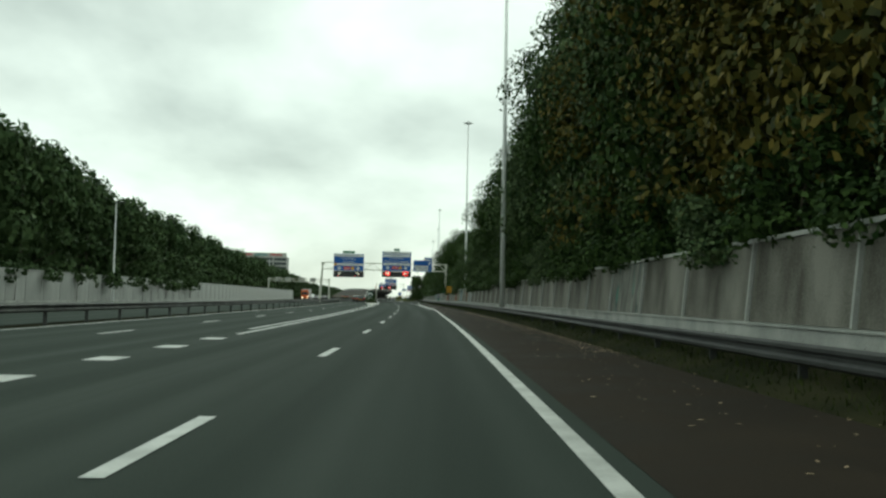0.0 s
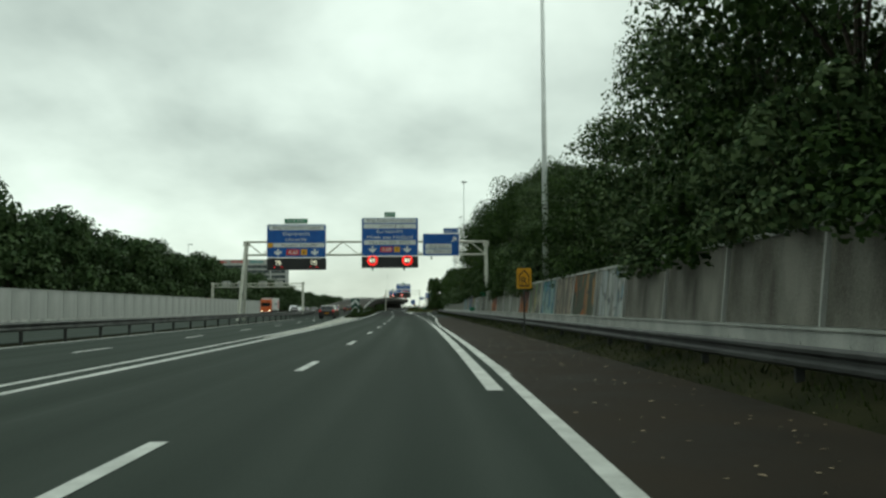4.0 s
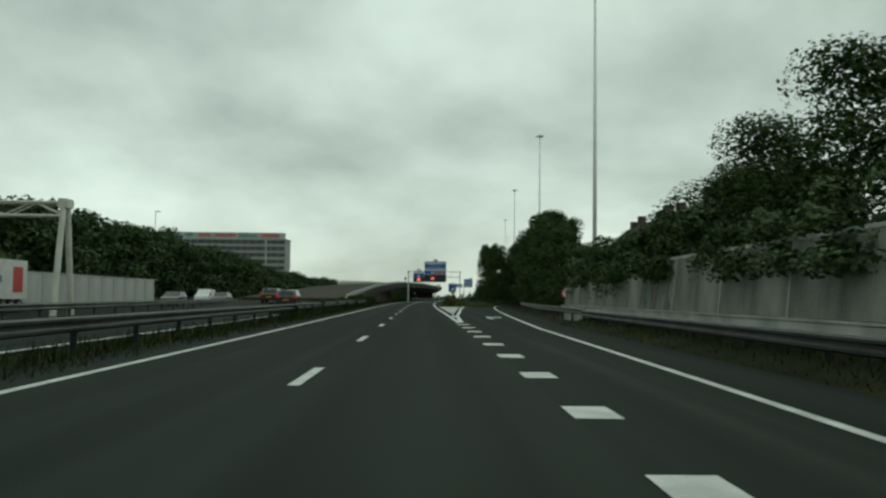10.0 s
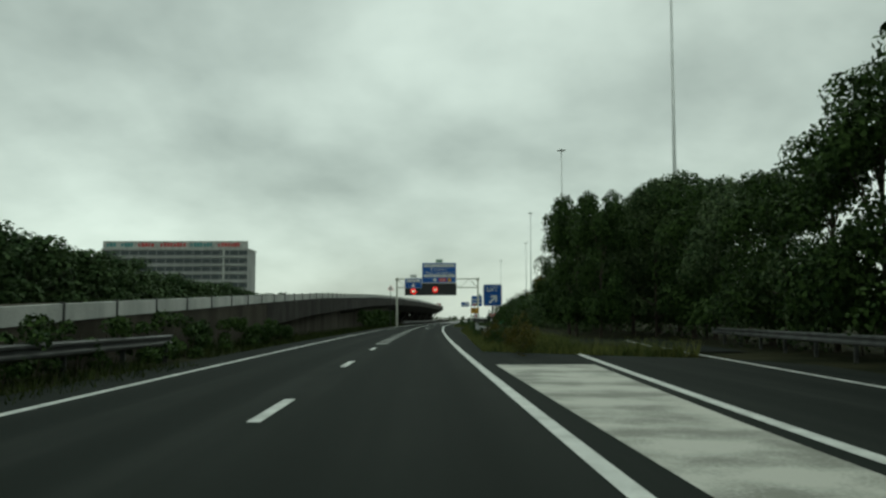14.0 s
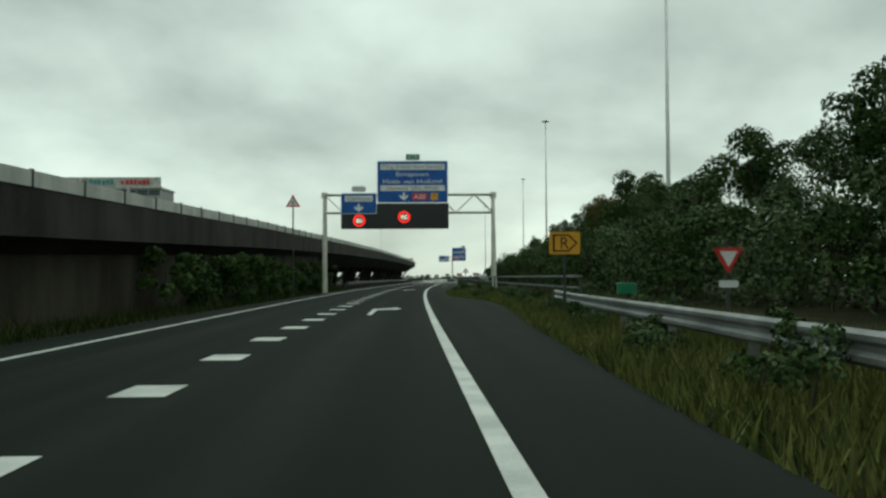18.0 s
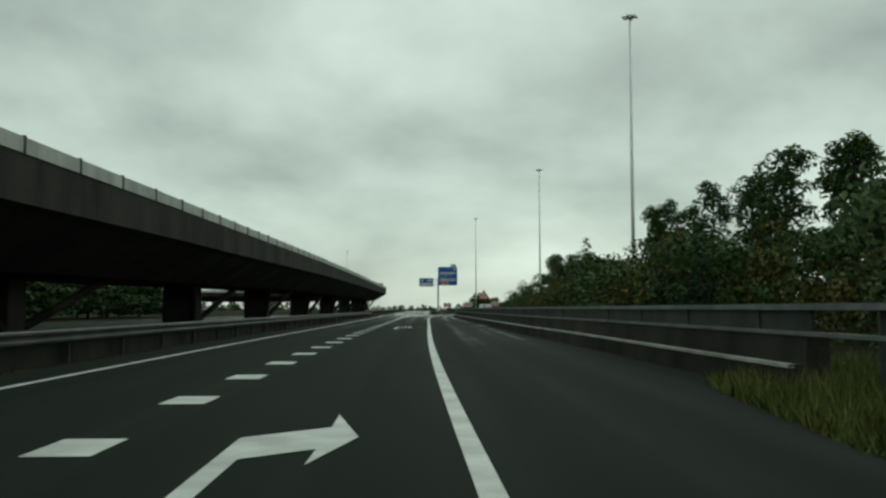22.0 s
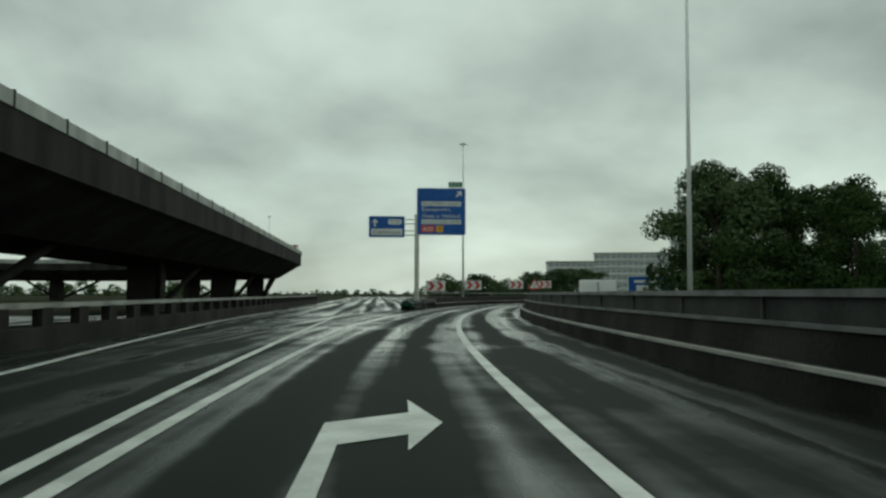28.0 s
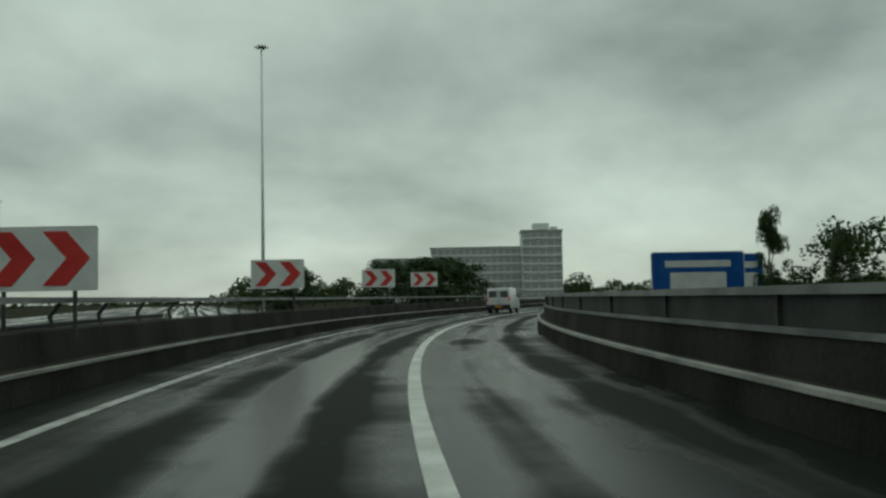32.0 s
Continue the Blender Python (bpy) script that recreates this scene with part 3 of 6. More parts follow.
def ring(r0, r1, t=0.02, n=28, y=0.0):
    bm = bmesh.new()
    rows = []
    for k in range(n):
        a = 2 * math.pi * k / n
        c, s = math.cos(a), math.sin(a)
        rows.append([bm.verts.new(p) for p in ((r0 * c, y, r0 * s), (r1 * c, y, r1 * s), (r1 * c, y + t, r1 * s), (r0 * c, y + t, r0 * s))])
    for k in range(n):
        a, b = rows[k], rows[(k + 1) % n]
        for i in range(4):
            bm.faces.new((a[i], a[(i + 1) % 4], b[(i + 1) % 4], b[i]))
    return bm


def disc(r, t=0.02, n=28, y=0.0):
    return flat_shape([(r * math.cos(2 * math.pi * k / n), r * math.sin(2 * math.pi * k / n)) for k in range(n)], t, y)


def lettering(text, height, width, mat, parent, x, z, y=-0.012, name="lettering", weight=0.0):
    """Words in the built-in font, middle at x, z on a board's face, squeezed to the given width."""
    cu = bpy.data.curves.new(name, "FONT")
    cu.body, cu.align_x, cu.align_y, cu.size, cu.extrude, cu.offset = text, "CENTER", "CENTER", height * 1.38, 0.004, weight
    ob = bpy.data.objects.new(name, cu)
    scene.collection.objects.link(ob)
    me = bpy.data.meshes.new_from_object(ob.evaluated_get(bpy.context.evaluated_depsgraph_get()))
    bpy.data.objects.remove(ob)
    bpy.data.curves.remove(cu)
    me.materials.clear()
    me.materials.append(mat)
    co = np.empty(len(me.vertices) * 3)
    me.vertices.foreach_get("co", co)
    co = co.reshape(-1, 3)
    mid, size = (co.max(0) + co.min(0)) / 2, np.ptp(co, axis=0)
    k = width / max(size[0], 1e-6)
    co = np.stack([(co[:, 0] - mid[0]) * k, -(co[:, 2]), co[:, 1] - mid[1]], 1)
    me.vertices.foreach_set("co", co.ravel())
    bm = bmesh.new()
    bm.from_mesh(me)
    bmesh.ops.remove_doubles(bm, verts=bm.verts, dist=1e-5)
    bm.to_mesh(me)
    bm.free()
    return piece(name, me, parent, Matrix.Translation((x, y, z)), "")


def sweep(profile, s0, s1, step=4.0, closed=True, shift=None, lift=None):
    """A profile of (d, z) points carried along the road from s0 to s1."""
    n = max(2, int(round(abs(s1 - s0) / step)) + 1)
    verts, faces, k = [], [], len(profile)
    for i in range(n):
        s = s0 + (s1 - s0) * i / (n - 1)
        dd, dz = (shift(s) if shift else 0.0), (lift(s) if lift else 0.0)
        verts += [along(s, d + dd, z + dz) for d, z in profile]
    for i in range(n - 1):
        for j in range(k if closed else k - 1):
            a, b = i * k + j, i * k + (j + 1) % k
            faces.append((a, b, b + k, a + k))
    if closed:
        faces += [tuple(range(k))[::-1], tuple(range((n - 1) * k, n * k))]
    return verts, faces


def ribbon(s0, s1, left, right, z, step=4.0):
    n = max(2, int(round((s1 - s0) / step)) + 1)
    verts, faces = [], []
    for i in range(n):
        s = s0 + (s1 - s0) * i / (n - 1)
        verts += [along(s, left(s), z), along(s, right(s), z)]
    faces = [(2 * i, 2 * i + 1, 2 * i + 3, 2 * i + 2) for i in range(n - 1)]
    return verts, faces


def road_mesh(s0, s1, left, right, z, mat, step=4.0):
    """A roadway's mesh with u across (metres from the lane divider) and v along the road."""
    v, f = ribbon(s0, s1, left, right, z, step)
    me = mesh_of("road", v, f, M[mat])
    n = len(v) // 2
    at = [(d(s), metres(s)) for s in [s0 + (s1 - s0) * i / (n - 1) for i in range(n)] for d in (left, right)]
    uv = me.uv_layers.new(name="lane")
    for loop in me.loops:
        uv.data[loop.index].uv = at[loop.vertex_index]
    return me


def fixed(mesh_data):
    bm = bmesh.new()
    bm.from_mesh(mesh_data)
    bmesh.ops.recalc_face_normals(bm, faces=bm.faces)
    bm.to_mesh(mesh_data)
    bm.free()
    return mesh_data

# ---- ground, roadways and markings ----
LANE_R, LANE_L = 3.44, -3.30
exit_right = lerp_table([(100, 3.85), (140, 3.75), (160, 4.1), (175, 4.7), (195, 5.2), (220, 5.8), (245, 6.3), (265, 7.25), (290, 8.6), (312, 10.0), (340, 12.2), (380, 16.5), (430, 24.0)])
exit_left = lerp_table([(252, 3.60), (257, 3.68), (268, 4.05), (284, 4.94), (306, 6.0), (328, 7.3), (360, 9.6), (400, 14.0), (430, 18.5)])
pave_right = lerp_table([(-60, 6.6), (150, 6.6), (190, 7.0), (245, 7.9), (290, 10.2), (322, 12.4), (330, 4.2), (350, 4.6), (366, 5.0), (385, 5.1), (400, 5.7), (415, 6.5), (426, 6.6), (433, 5.5), (440, 5.0), (452, 5.0), (462, 5.9), (470, 6.7), (476, 7.4), (479, 8.25), (493, 8.2), (506, 7.9), (540, 7.5)])
pave_left = lerp_table([(-60, -11.0), (150, -11.0), (184, -10.8), (190, -5.0), (200, -4.6), (600, -4.6), (900, -4.6)])

GROUND_Z = -0.06
WEST_EDGE = lerp_table([(186, -5.7), (205, -6.3), (312, -7.2), (320, -13.0), (640, -13.4)])
PAR_D = lerp_table([(409, 8.4), (470, 8.6), (493, 8.5), (506, 8.15), (557, 7.45), (597, 6.85), (663, 6.85), (700, 7.2), (900, 7.2)])
bm = bmesh.new()
bmesh.ops.create_grid(bm, x_segments=2, y_segments=2, size=2400, matrix=Matrix.Translation((0, 400, GROUND_Z)))
tagged(part("ground", bm, M["ground"]), "dark rough grassy ground beside the motorway", "ground", kind="structure")

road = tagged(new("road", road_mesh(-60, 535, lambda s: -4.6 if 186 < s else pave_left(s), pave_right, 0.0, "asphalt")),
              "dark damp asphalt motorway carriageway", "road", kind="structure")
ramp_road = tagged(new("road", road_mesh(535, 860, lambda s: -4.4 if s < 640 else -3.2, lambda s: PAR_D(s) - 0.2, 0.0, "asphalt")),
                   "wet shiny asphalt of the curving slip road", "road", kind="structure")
tagged(new("road", road_mesh(-60, 190, lambda s: LANE_R + 0.25 if s < 100 else exit_right(s) + 0.1, pave_right, 0.006, "shoulder")),
       "brown hard shoulder strewn with leaves", "road", kind="structure")
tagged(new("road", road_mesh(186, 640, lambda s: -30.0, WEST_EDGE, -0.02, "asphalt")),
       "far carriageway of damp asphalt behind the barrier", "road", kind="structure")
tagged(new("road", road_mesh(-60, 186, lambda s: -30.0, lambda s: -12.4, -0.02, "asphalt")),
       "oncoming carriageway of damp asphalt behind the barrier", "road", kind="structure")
tagged(new("road", road_mesh(330, 352, exit_left, lambda s: exit_right(s) + 2.5, -0.004, "asphalt")),
       "asphalt exit lane leading away behind the verge", "road", kind="structure")
tagged(new("pavement", mesh_of("pavement", *ribbon(262, 320, lambda s: LANE_R + 0.45, lambda s: exit_left(s) - 0.35, 0.008, 2.0), M["gore"])),
       "pale worn paved wedge between motorway and exit", "pavement", kind="structure")
tagged(new("pavement", mesh_of("pavement", *ribbon(120, 189, lambda s: -4.0 - (s - 120) * 0.03, lambda s: -3.75, 0.008, 2.0), M["gore"])),
       "pale worn paved wedge between the two carriageways", "pavement", kind="structure")


def line(s0, s1, d, w=0.2, step=4.0, z=0.008, mat="paint", parent=None):
    f = d if callable(d) else (lambda s: d)
    return piece("lane_line", mesh_of("lane_line", *ribbon(s0, s1, lambda s: f(s) - w / 2, lambda s: f(s) + w / 2, z, step), M[mat]), parent or road)


def mark(name, s0, s1, d, w, z=0.009, mat="paint", parent=None):
    return piece(name, mesh_of(name, *ribbon(s0, s1, lambda s: d - w / 2, lambda s: d + w / 2, z, 3.0), M[mat]), parent or road)


DASH0, BLOCK0 = 12.17, 369.2
for k in range(-4, 28):
    mark("dash", post_at(DASH0 + 12 * k), post_at(DASH0 + 12 * k + 3), 0, 0.17)
for k in range(-6, 50):
    mark("block", post_at(BLOCK0 + 4 * k - 0.5), post_at(BLOCK0 + 4 * k + 0.5), 0, 0.58)
line(-60, 134, lerp_table([(-60, 3.40), (60, 3.40), (100, 3.80), (134, 3.76)]), 0.18)
line(97, 148, 3.40, 0.24)
at_block = lerp_table([(-1, 150.4), (0, 154.7), (5, 176.4), (10, 195.7), (16, 218.6), (20, 236.5), (24, 252.5)])
for k in range(-1, 24):
    mark("block", at_block(k) - 0.5, at_block(k) + 0.5, LANE_R + 0.06, 0.5)
line(100, 348, exit_right, 0.16, z=0.010)
line(251, 535, LANE_R - 0.03, 0.19)
line(535, 860, LANE_R - 0.04, 0.19, 2.0, parent=ramp_road)
line(252, 345, exit_left, 0.2)
for k in range(-12, 6):
    mark("block", 3.2 + 4 * k, 4.2 + 4 * k, -3.65, 0.55)
line(26.5, 100, -3.62, 0.18)
line(31, 135, lambda s: -4.1 - max(0, s - 60) * 0.004, 0.18)
line(100, 188, lambda s: -3.62 + (s - 100) * 0.004, 0.22)
line(135, 189, lambda s: -4.4 - (s - 135) * 0.03, 0.18)
line(188, 560, LANE_L, 0.17)
line(189, 314, lambda s: WEST_EDGE(s) - 0.25, 0.18, z=-0.008)
for k in range(9):
    mark("dash", 192 + 12 * k, 195 + 12 * k, -10.4 - k * 0.1, 0.17, -0.008)
for k in range(-5, 16):
    mark("dash", 1.2 + 12 * k, 4.2 + 12 * k, -7.25, 0.17)
line(-60, 184, -10.6, 0.17)
for d in (-2.93, 0.0, 2.1, 5.1):
    mark("cross_bar", 205.4, 205.75, d, 0.55 if abs(d) > 1 else 0.5)
line(578, 624, lambda s: -0.11 - max(0, s - 594) * 0.005, 0.16, 2.0, parent=ramp_road)
line(624, 860, lambda s: -0.25, 0.17, 2.0, mat="worn_paint", parent=ramp_road)
line(578, 648, lambda s: -0.55 - max(0, metres(s) - 578) * 0.04 - max(0, metres(s) - 590) ** 2 * 0.0012, 0.16, 2.0, parent=ramp_road)
line(560, 692, lerp_table([(560, -3.3), (588, -3.4), (603, -3.9), (617, -5.3), (631, -6.95), (643, -8.3), (672, -11.8), (692, -14.2)]), 0.17, 2.0, parent=ramp_road)


def bent_arrow(s, d):
    """A lane arrow whose shaft goes straight and then bends to the right."""
    pts = [(-0.07, 0), (0.09, 0), (0.09, 4.3), (0.66, 4.8), (0.65, 4.0), (0.98, 5.5), (0.66, 7.3), (0.67, 6.2), (-0.11, 5.5)]
    s = metres(s)
    verts = [along(post_at(s + v), d + u, 0.010) for u, v in pts]
    return piece("lane_arrow", mesh_of("lane_arrow", verts, [tuple(range(len(pts)))], M["paint"]), road if s < 535 else ramp_road)


for m in (408.2, 460.2, 509.4, 575.2):
    bent_arrow(post_at(m), 1.42)
bent_arrow(258.4, 5.65)


# ---- guard rails ----
W_BEAM = [(0.0, 0.44), (0.05, 0.48), (0.05, 0.53), (0.0, 0.57), (0.0, 0.62), (0.05, 0.66), (0.05, 0.71), (0.0, 0.75), (-0.012, 0.75), (0.038, 0.705), (0.038, 0.665), (-0.012, 0.625), (-0.012, 0.565), (0.038, 0.525), (0.038, 0.485), (-0.012, 0.44)]


def guard_rail(s0, s1, d, face, label, mat="galv", spacing=4.0, both=False, lift=0.0):
    """A beam along the road on posts, its bulge towards -d (face -1) or +d (face 1)."""
    f = d if callable(d) else (lambda s: d)
    base = thing("guard_rail", there(s0, f(s0)), label, "guard rail", "guard rails beside the motorway")
    inv = base.matrix_basis.inverted()
    v, fc = sweep([(face * x, z + lift) for x, z in W_BEAM], s0, s1, 4.0, True, f)
    piece("beam", fixed(mesh_of("beam", [inv @ p for p in v], fc, M[mat])), base)
    if both:
        v, fc = sweep([(-face * (x + 0.3), z + lift) for x, z in W_BEAM], s0, s1, 4.0, True, f)
        piece("beam", fixed(mesh_of("beam", [inv @ p for p in v], fc, M[mat])), base)
    bm = boxed(-0.06, 0.06, -0.04, 0.04, GROUND_Z, 0.72 + lift, bevel=0.01)
    post = bpy.data.meshes.new("post")
    bm.to_mesh(post)
    bm.free()
    post.materials.append(M[mat])
    for k in range(int((s1 - s0) / spacing) + 1):
        s = s0 + k * spacing
        piece("post", post, base, inv @ there(s, f(s) - face * (0.08 if not both else 0.15)))
    return base


RAIL_R = 7.3
guard_rail(-40, 250, lerp_table([(-40, RAIL_R), (150, RAIL_R), (190, 7.7), (245, 8.8), (260, 9.4)]), -1, "dark wet steel guard rail in front of the noise wall", "galv_dark", lift=-0.07)
guard_rail(250, 345, lerp_table([(250, 9.0), (270, 9.7), (290, 11.2), (312, 13.0), (345, 17)]), -1, "grey steel guard rail along the exit lane", "galv_dull")
guard_rail(-40, 312, lerp_table([(-40, -11.5), (189, -11.5), (240, -14.0), (312, -18.9)]), 1, "dark steel guard rail between the carriageways", "galv_dull", both=True)
guard_rail(215, 323, lerp_table([(215, -4.9), (240, -5.2), (323, -5.3)]), 1, "weathered steel guard rail before the flyover", "galv_dark", both=True)
guard_rail(340, 410, lerp_table([(340, 5.3), (361, 5.5), (384, 6.5), (404, 7.2), (410, 7.7)]), -1, "pale steel guard rail on the grassy verge", "galv")
guard_rail(480, 600, -5.0, 1, "steel guard rail in front of the flyover columns", "galv_dark", both=True)

# low strip added to close the space under the beam with a dark face
v, f = sweep([(-5.3, GROUND_Z), (-5.3, 0.5), (-5.55, 0.5), (-5.6, GROUND_Z)], 478, 600, 4.0, True)
tagged(new("barrier", fixed(mesh_of("barrier", v, f, M["concrete_dark"]))), "low dark strip added behind the guard rail", "barrier", kind="structure")

# ---- noise walls ----
BANK = [(6.55, -0.05), (6.75, 0.03), (7.3, 0.16), (8.2, 0.36), (8.75, 0.46), (9.25, 0.5)]
bank_out = lerp_table([(-40, 0.0), (150, 0.0), (190, 0.4), (245, 1.3)])
v, f = sweep(BANK, -40, 250, 4.0, False, bank_out)
tagged(new("verge", fixed(mesh_of("verge", v, f, M["ground"]))), "dark weedy soil bank between hard shoulder and noise wall", "verge", kind="structure")
WALL_R = lerp_table([(-40, 9.3), (180, 9.3), (260, 10.6)])


def leant(bm, z0, lean):
    """Lean a piece back from the road, about its foot."""
    for v in bm.verts:
        v.co.x += lean * (v.co.z - z0)
    return bm


def noise_wall(s0, s1, d, z0, z1, pitch, panel_mat, post_mat, name, label, graffiti_at=(), lean=0.0, paler_from=1e9):
    base = thing(name, there(s0, d(s0)), label, "noise wall", kind="structure")
    inv = base.matrix_basis.inverted()
    v, f = sweep([(-0.16, GROUND_Z), (-0.16, z0 - 0.06), (-0.2, z0 - 0.05), (-0.2, z0), (0.25, z0), (0.25, GROUND_Z)], s0, s1, 4.0, True, d)
    piece("plinth", fixed(mesh_of("plinth", [inv @ p for p in v], f, M["concrete_pale"])), base)
    n = int((s1 - s0) / pitch)
    bm = leant(boxed(0.0, 0.14, 0.06, pitch - 0.06, z0 + 0.01, z1 - 0.02, bevel=0.02), z0, lean)
    panel = bpy.data.meshes.new("panel")
    bm.to_mesh(panel)
    bm.free()
    panel.materials.append(M[panel_mat])
    paler = panel.copy()
    paler.materials.clear()
    paler.materials.append(M["panel_paler"])
    painted = []
    for g in GRAFFITI:
        p = panel.copy()
        p.materials.clear()
        p.materials.append(g)
        painted.append(p)
    bm = leant(boxed(-0.07, 0.18, -0.04, 0.04, z0, z1 + 0.04, bevel=0.01), z0, lean)
    post = bpy.data.meshes.new("post")
    bm.to_mesh(post)
    bm.free()
    post.materials.append(M[post_mat])
    for k in range(n):
        s = s0 + k * pitch
        which = [g for a, b, g in graffiti_at if a <= s < b]
        piece("panel", painted[which[0]] if which else paler if s > paler_from else panel, base, inv @ there(s, d(s)))
        piece("post", post, base, inv @ there(s, d(s)))
    v, f = sweep([(q + lean * (z1 - z0), z) for q, z in ((-0.05, z1 - 0.02), (-0.05, z1 + 0.07), (0.2, z1 + 0.07), (0.2, z1 - 0.02))], s0, s1, 4.0, True, d)
    piece("coping", fixed(mesh_of("coping", [inv @ p for p in v], f, M[post_mat])), base)
    return base


noise_wall(-40.7, 264.4, lambda s: WALL_R(s) - 0.1, 0.82, 2.60, 5.0, "panel", "concrete_pale", "wall_east", "grey concrete noise wall with posts and patches of graffiti",
           [(29, 34, 8), (114, 119, 0), (119, 124, 1), (124, 129, 2), (129, 134, 3), (134, 139, 4), (139, 144, 5), (159, 164, 5), (174, 179, 8), (179, 184, 0), (184, 189, 6), (189, 194, 7), (199, 204, 3), (239, 244, 8)], lean=0.11, paler_from=138)
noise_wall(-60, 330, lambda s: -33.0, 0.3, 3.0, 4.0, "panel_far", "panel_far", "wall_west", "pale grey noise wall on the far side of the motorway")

# ---- flyover beside the road ----
FLY_D = lerp_table([(300, -6.6), (340, -6.6), (420, -7.0), (520, -7.2), (600, -7.6), (640, -9.0)])
fly_top = lerp_table([(300, 0.9), (319, 1.6), (376, 3.4), (396, 3.85), (440, 4.86), (481, 5.55), (500, 5.8), (521, 5.95), (560, 6.33), (597, 6.45), (700, 6.5)])


FLY_R, FLY_BEND = 20000.0, 699.0


def fly_line(s):
    """The flyover's own line: beside the road, then bending away to the left."""
    if s <= 570:
        h = heading(s)
        return along(s, FLY_D(s)), h
    p, h, t = along(570, FLY_D(570)), heading(570), 570.0
    while t < s:
        e = min(2.0, s - t)
        h += e / (FLY_R if t < FLY_BEND else 45.0)
        p = p + Vector((-math.sin(h), math.cos(h), 0)) * e
        t += e
    return p, h


def fly_sweep(profile, s0, s1, step=5.0, lift=None):
    n = int((s1 - s0) / step) + 1
    verts, k = [], len(profile)
    for i in range(n):
        s = s0 + (s1 - s0) * i / (n - 1)
        p, h = fly_line(s)
        zz = lift(s) if lift else 0.0
        for d, z in profile:
            verts.append(p + Vector((d * math.cos(h), d * math.sin(h), z + zz)))
    faces = []
    for i in range(n - 1):
        for j in range(k):
            a, b = i * k + j, i * k + (j + 1) % k
            faces.append((a, b, b + k, a + k))
    faces += [tuple(range(k))[::-1], tuple(range((n - 1) * k, n * k))]
    return verts, faces


flyover = thing("flyover", Matrix.Identity(4), "long dark concrete flyover on columns beside the road", "flyover", kind="structure")
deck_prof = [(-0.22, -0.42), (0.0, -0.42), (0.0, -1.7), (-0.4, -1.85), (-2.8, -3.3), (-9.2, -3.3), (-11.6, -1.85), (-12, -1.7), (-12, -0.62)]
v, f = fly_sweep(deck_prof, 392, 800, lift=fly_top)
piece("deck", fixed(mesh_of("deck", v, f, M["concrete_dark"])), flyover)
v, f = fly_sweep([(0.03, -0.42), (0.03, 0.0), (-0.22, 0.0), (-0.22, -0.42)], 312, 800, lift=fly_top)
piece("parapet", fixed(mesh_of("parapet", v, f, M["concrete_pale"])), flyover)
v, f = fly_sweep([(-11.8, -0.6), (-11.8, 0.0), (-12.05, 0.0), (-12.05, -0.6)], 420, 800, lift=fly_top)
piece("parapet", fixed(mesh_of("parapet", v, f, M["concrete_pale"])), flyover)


def block_wall(s0, s1, d0, d1, topf, name, mat="concrete_dark"):
    n = int((s1 - s0) / 4) + 1
    verts = []
    for i in range(n):
        s = s0 + (s1 - s0) * i / (n - 1)
        p, h = fly_line(s)
        r = Vector((math.cos(h), math.sin(h), 0))
        t = topf(s)
        for d, z in ((d0, GROUND_Z), (d0, t), (d1, t), (d1, GROUND_Z)):
            verts.append(p + r * d + Vector((0, 0, z)))
    faces = []
    for i in range(n - 1):
        for j in range(4):
            a, b = i * 4 + j, i * 4 + (j + 1) % 4
            faces.append((a, b, b + 4, a + 4))
    faces += [(0, 1, 2, 3)[::-1], tuple(range(4 * n - 4, 4 * n))]
    return piece(name, fixed(mesh_of(name, verts, faces, M[mat])), flyover)


block_wall(276, 312, -0.4, -11.9, lambda s: max(0.01, (s - 276) / 36 * 0.62), "approach_slab", "asphalt_old")
block_wall(312, 348, -0.02, -11.9, lambda s: fly_top(s) - 0.42, "retaining_wall", "wall_brown")
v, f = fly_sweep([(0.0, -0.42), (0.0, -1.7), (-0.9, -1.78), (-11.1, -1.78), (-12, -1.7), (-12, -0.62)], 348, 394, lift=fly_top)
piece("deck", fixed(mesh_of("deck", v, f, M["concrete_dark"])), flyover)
block_wall(348, 394, -0.45, -11.5, lambda s: fly_top(s) - 1.75, "retaining_wall", "wall_brown")
block_wall(394, 478, -0.9, -11.2, lambda s: fly_top(s) - 2.1, "retaining_wall", "wall_brown")
for s in range(497, 790, 30):
    p, h = fly_line(s)
    m = Matrix.Translation(p) @ Matrix.Rotation(h, 4, "Z")
    t = fly_top(s) - 3.25
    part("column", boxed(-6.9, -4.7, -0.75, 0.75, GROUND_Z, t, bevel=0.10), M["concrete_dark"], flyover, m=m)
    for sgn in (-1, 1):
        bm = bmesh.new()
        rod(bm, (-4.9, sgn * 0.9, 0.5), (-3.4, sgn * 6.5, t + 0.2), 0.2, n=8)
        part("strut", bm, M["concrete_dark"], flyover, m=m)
bm = boxed(-0.05, 0.07, -0.04, 0.04, -0.44, 0.04, bevel=0.01)
rib = bpy.data.meshes.new("rib")
bm.to_mesh(rib)
bm.free()
rib.materials.append(M["galv_dull"])
for k in range(120):
    s = 314 + 4 * k
    if s < 796:
        p, h = fly_line(s)
        piece("rib", rib, flyover, Matrix.Translation(p + Vector((0, 0, fly_top(s)))) @ Matrix.Rotation(h, 4, "Z"))

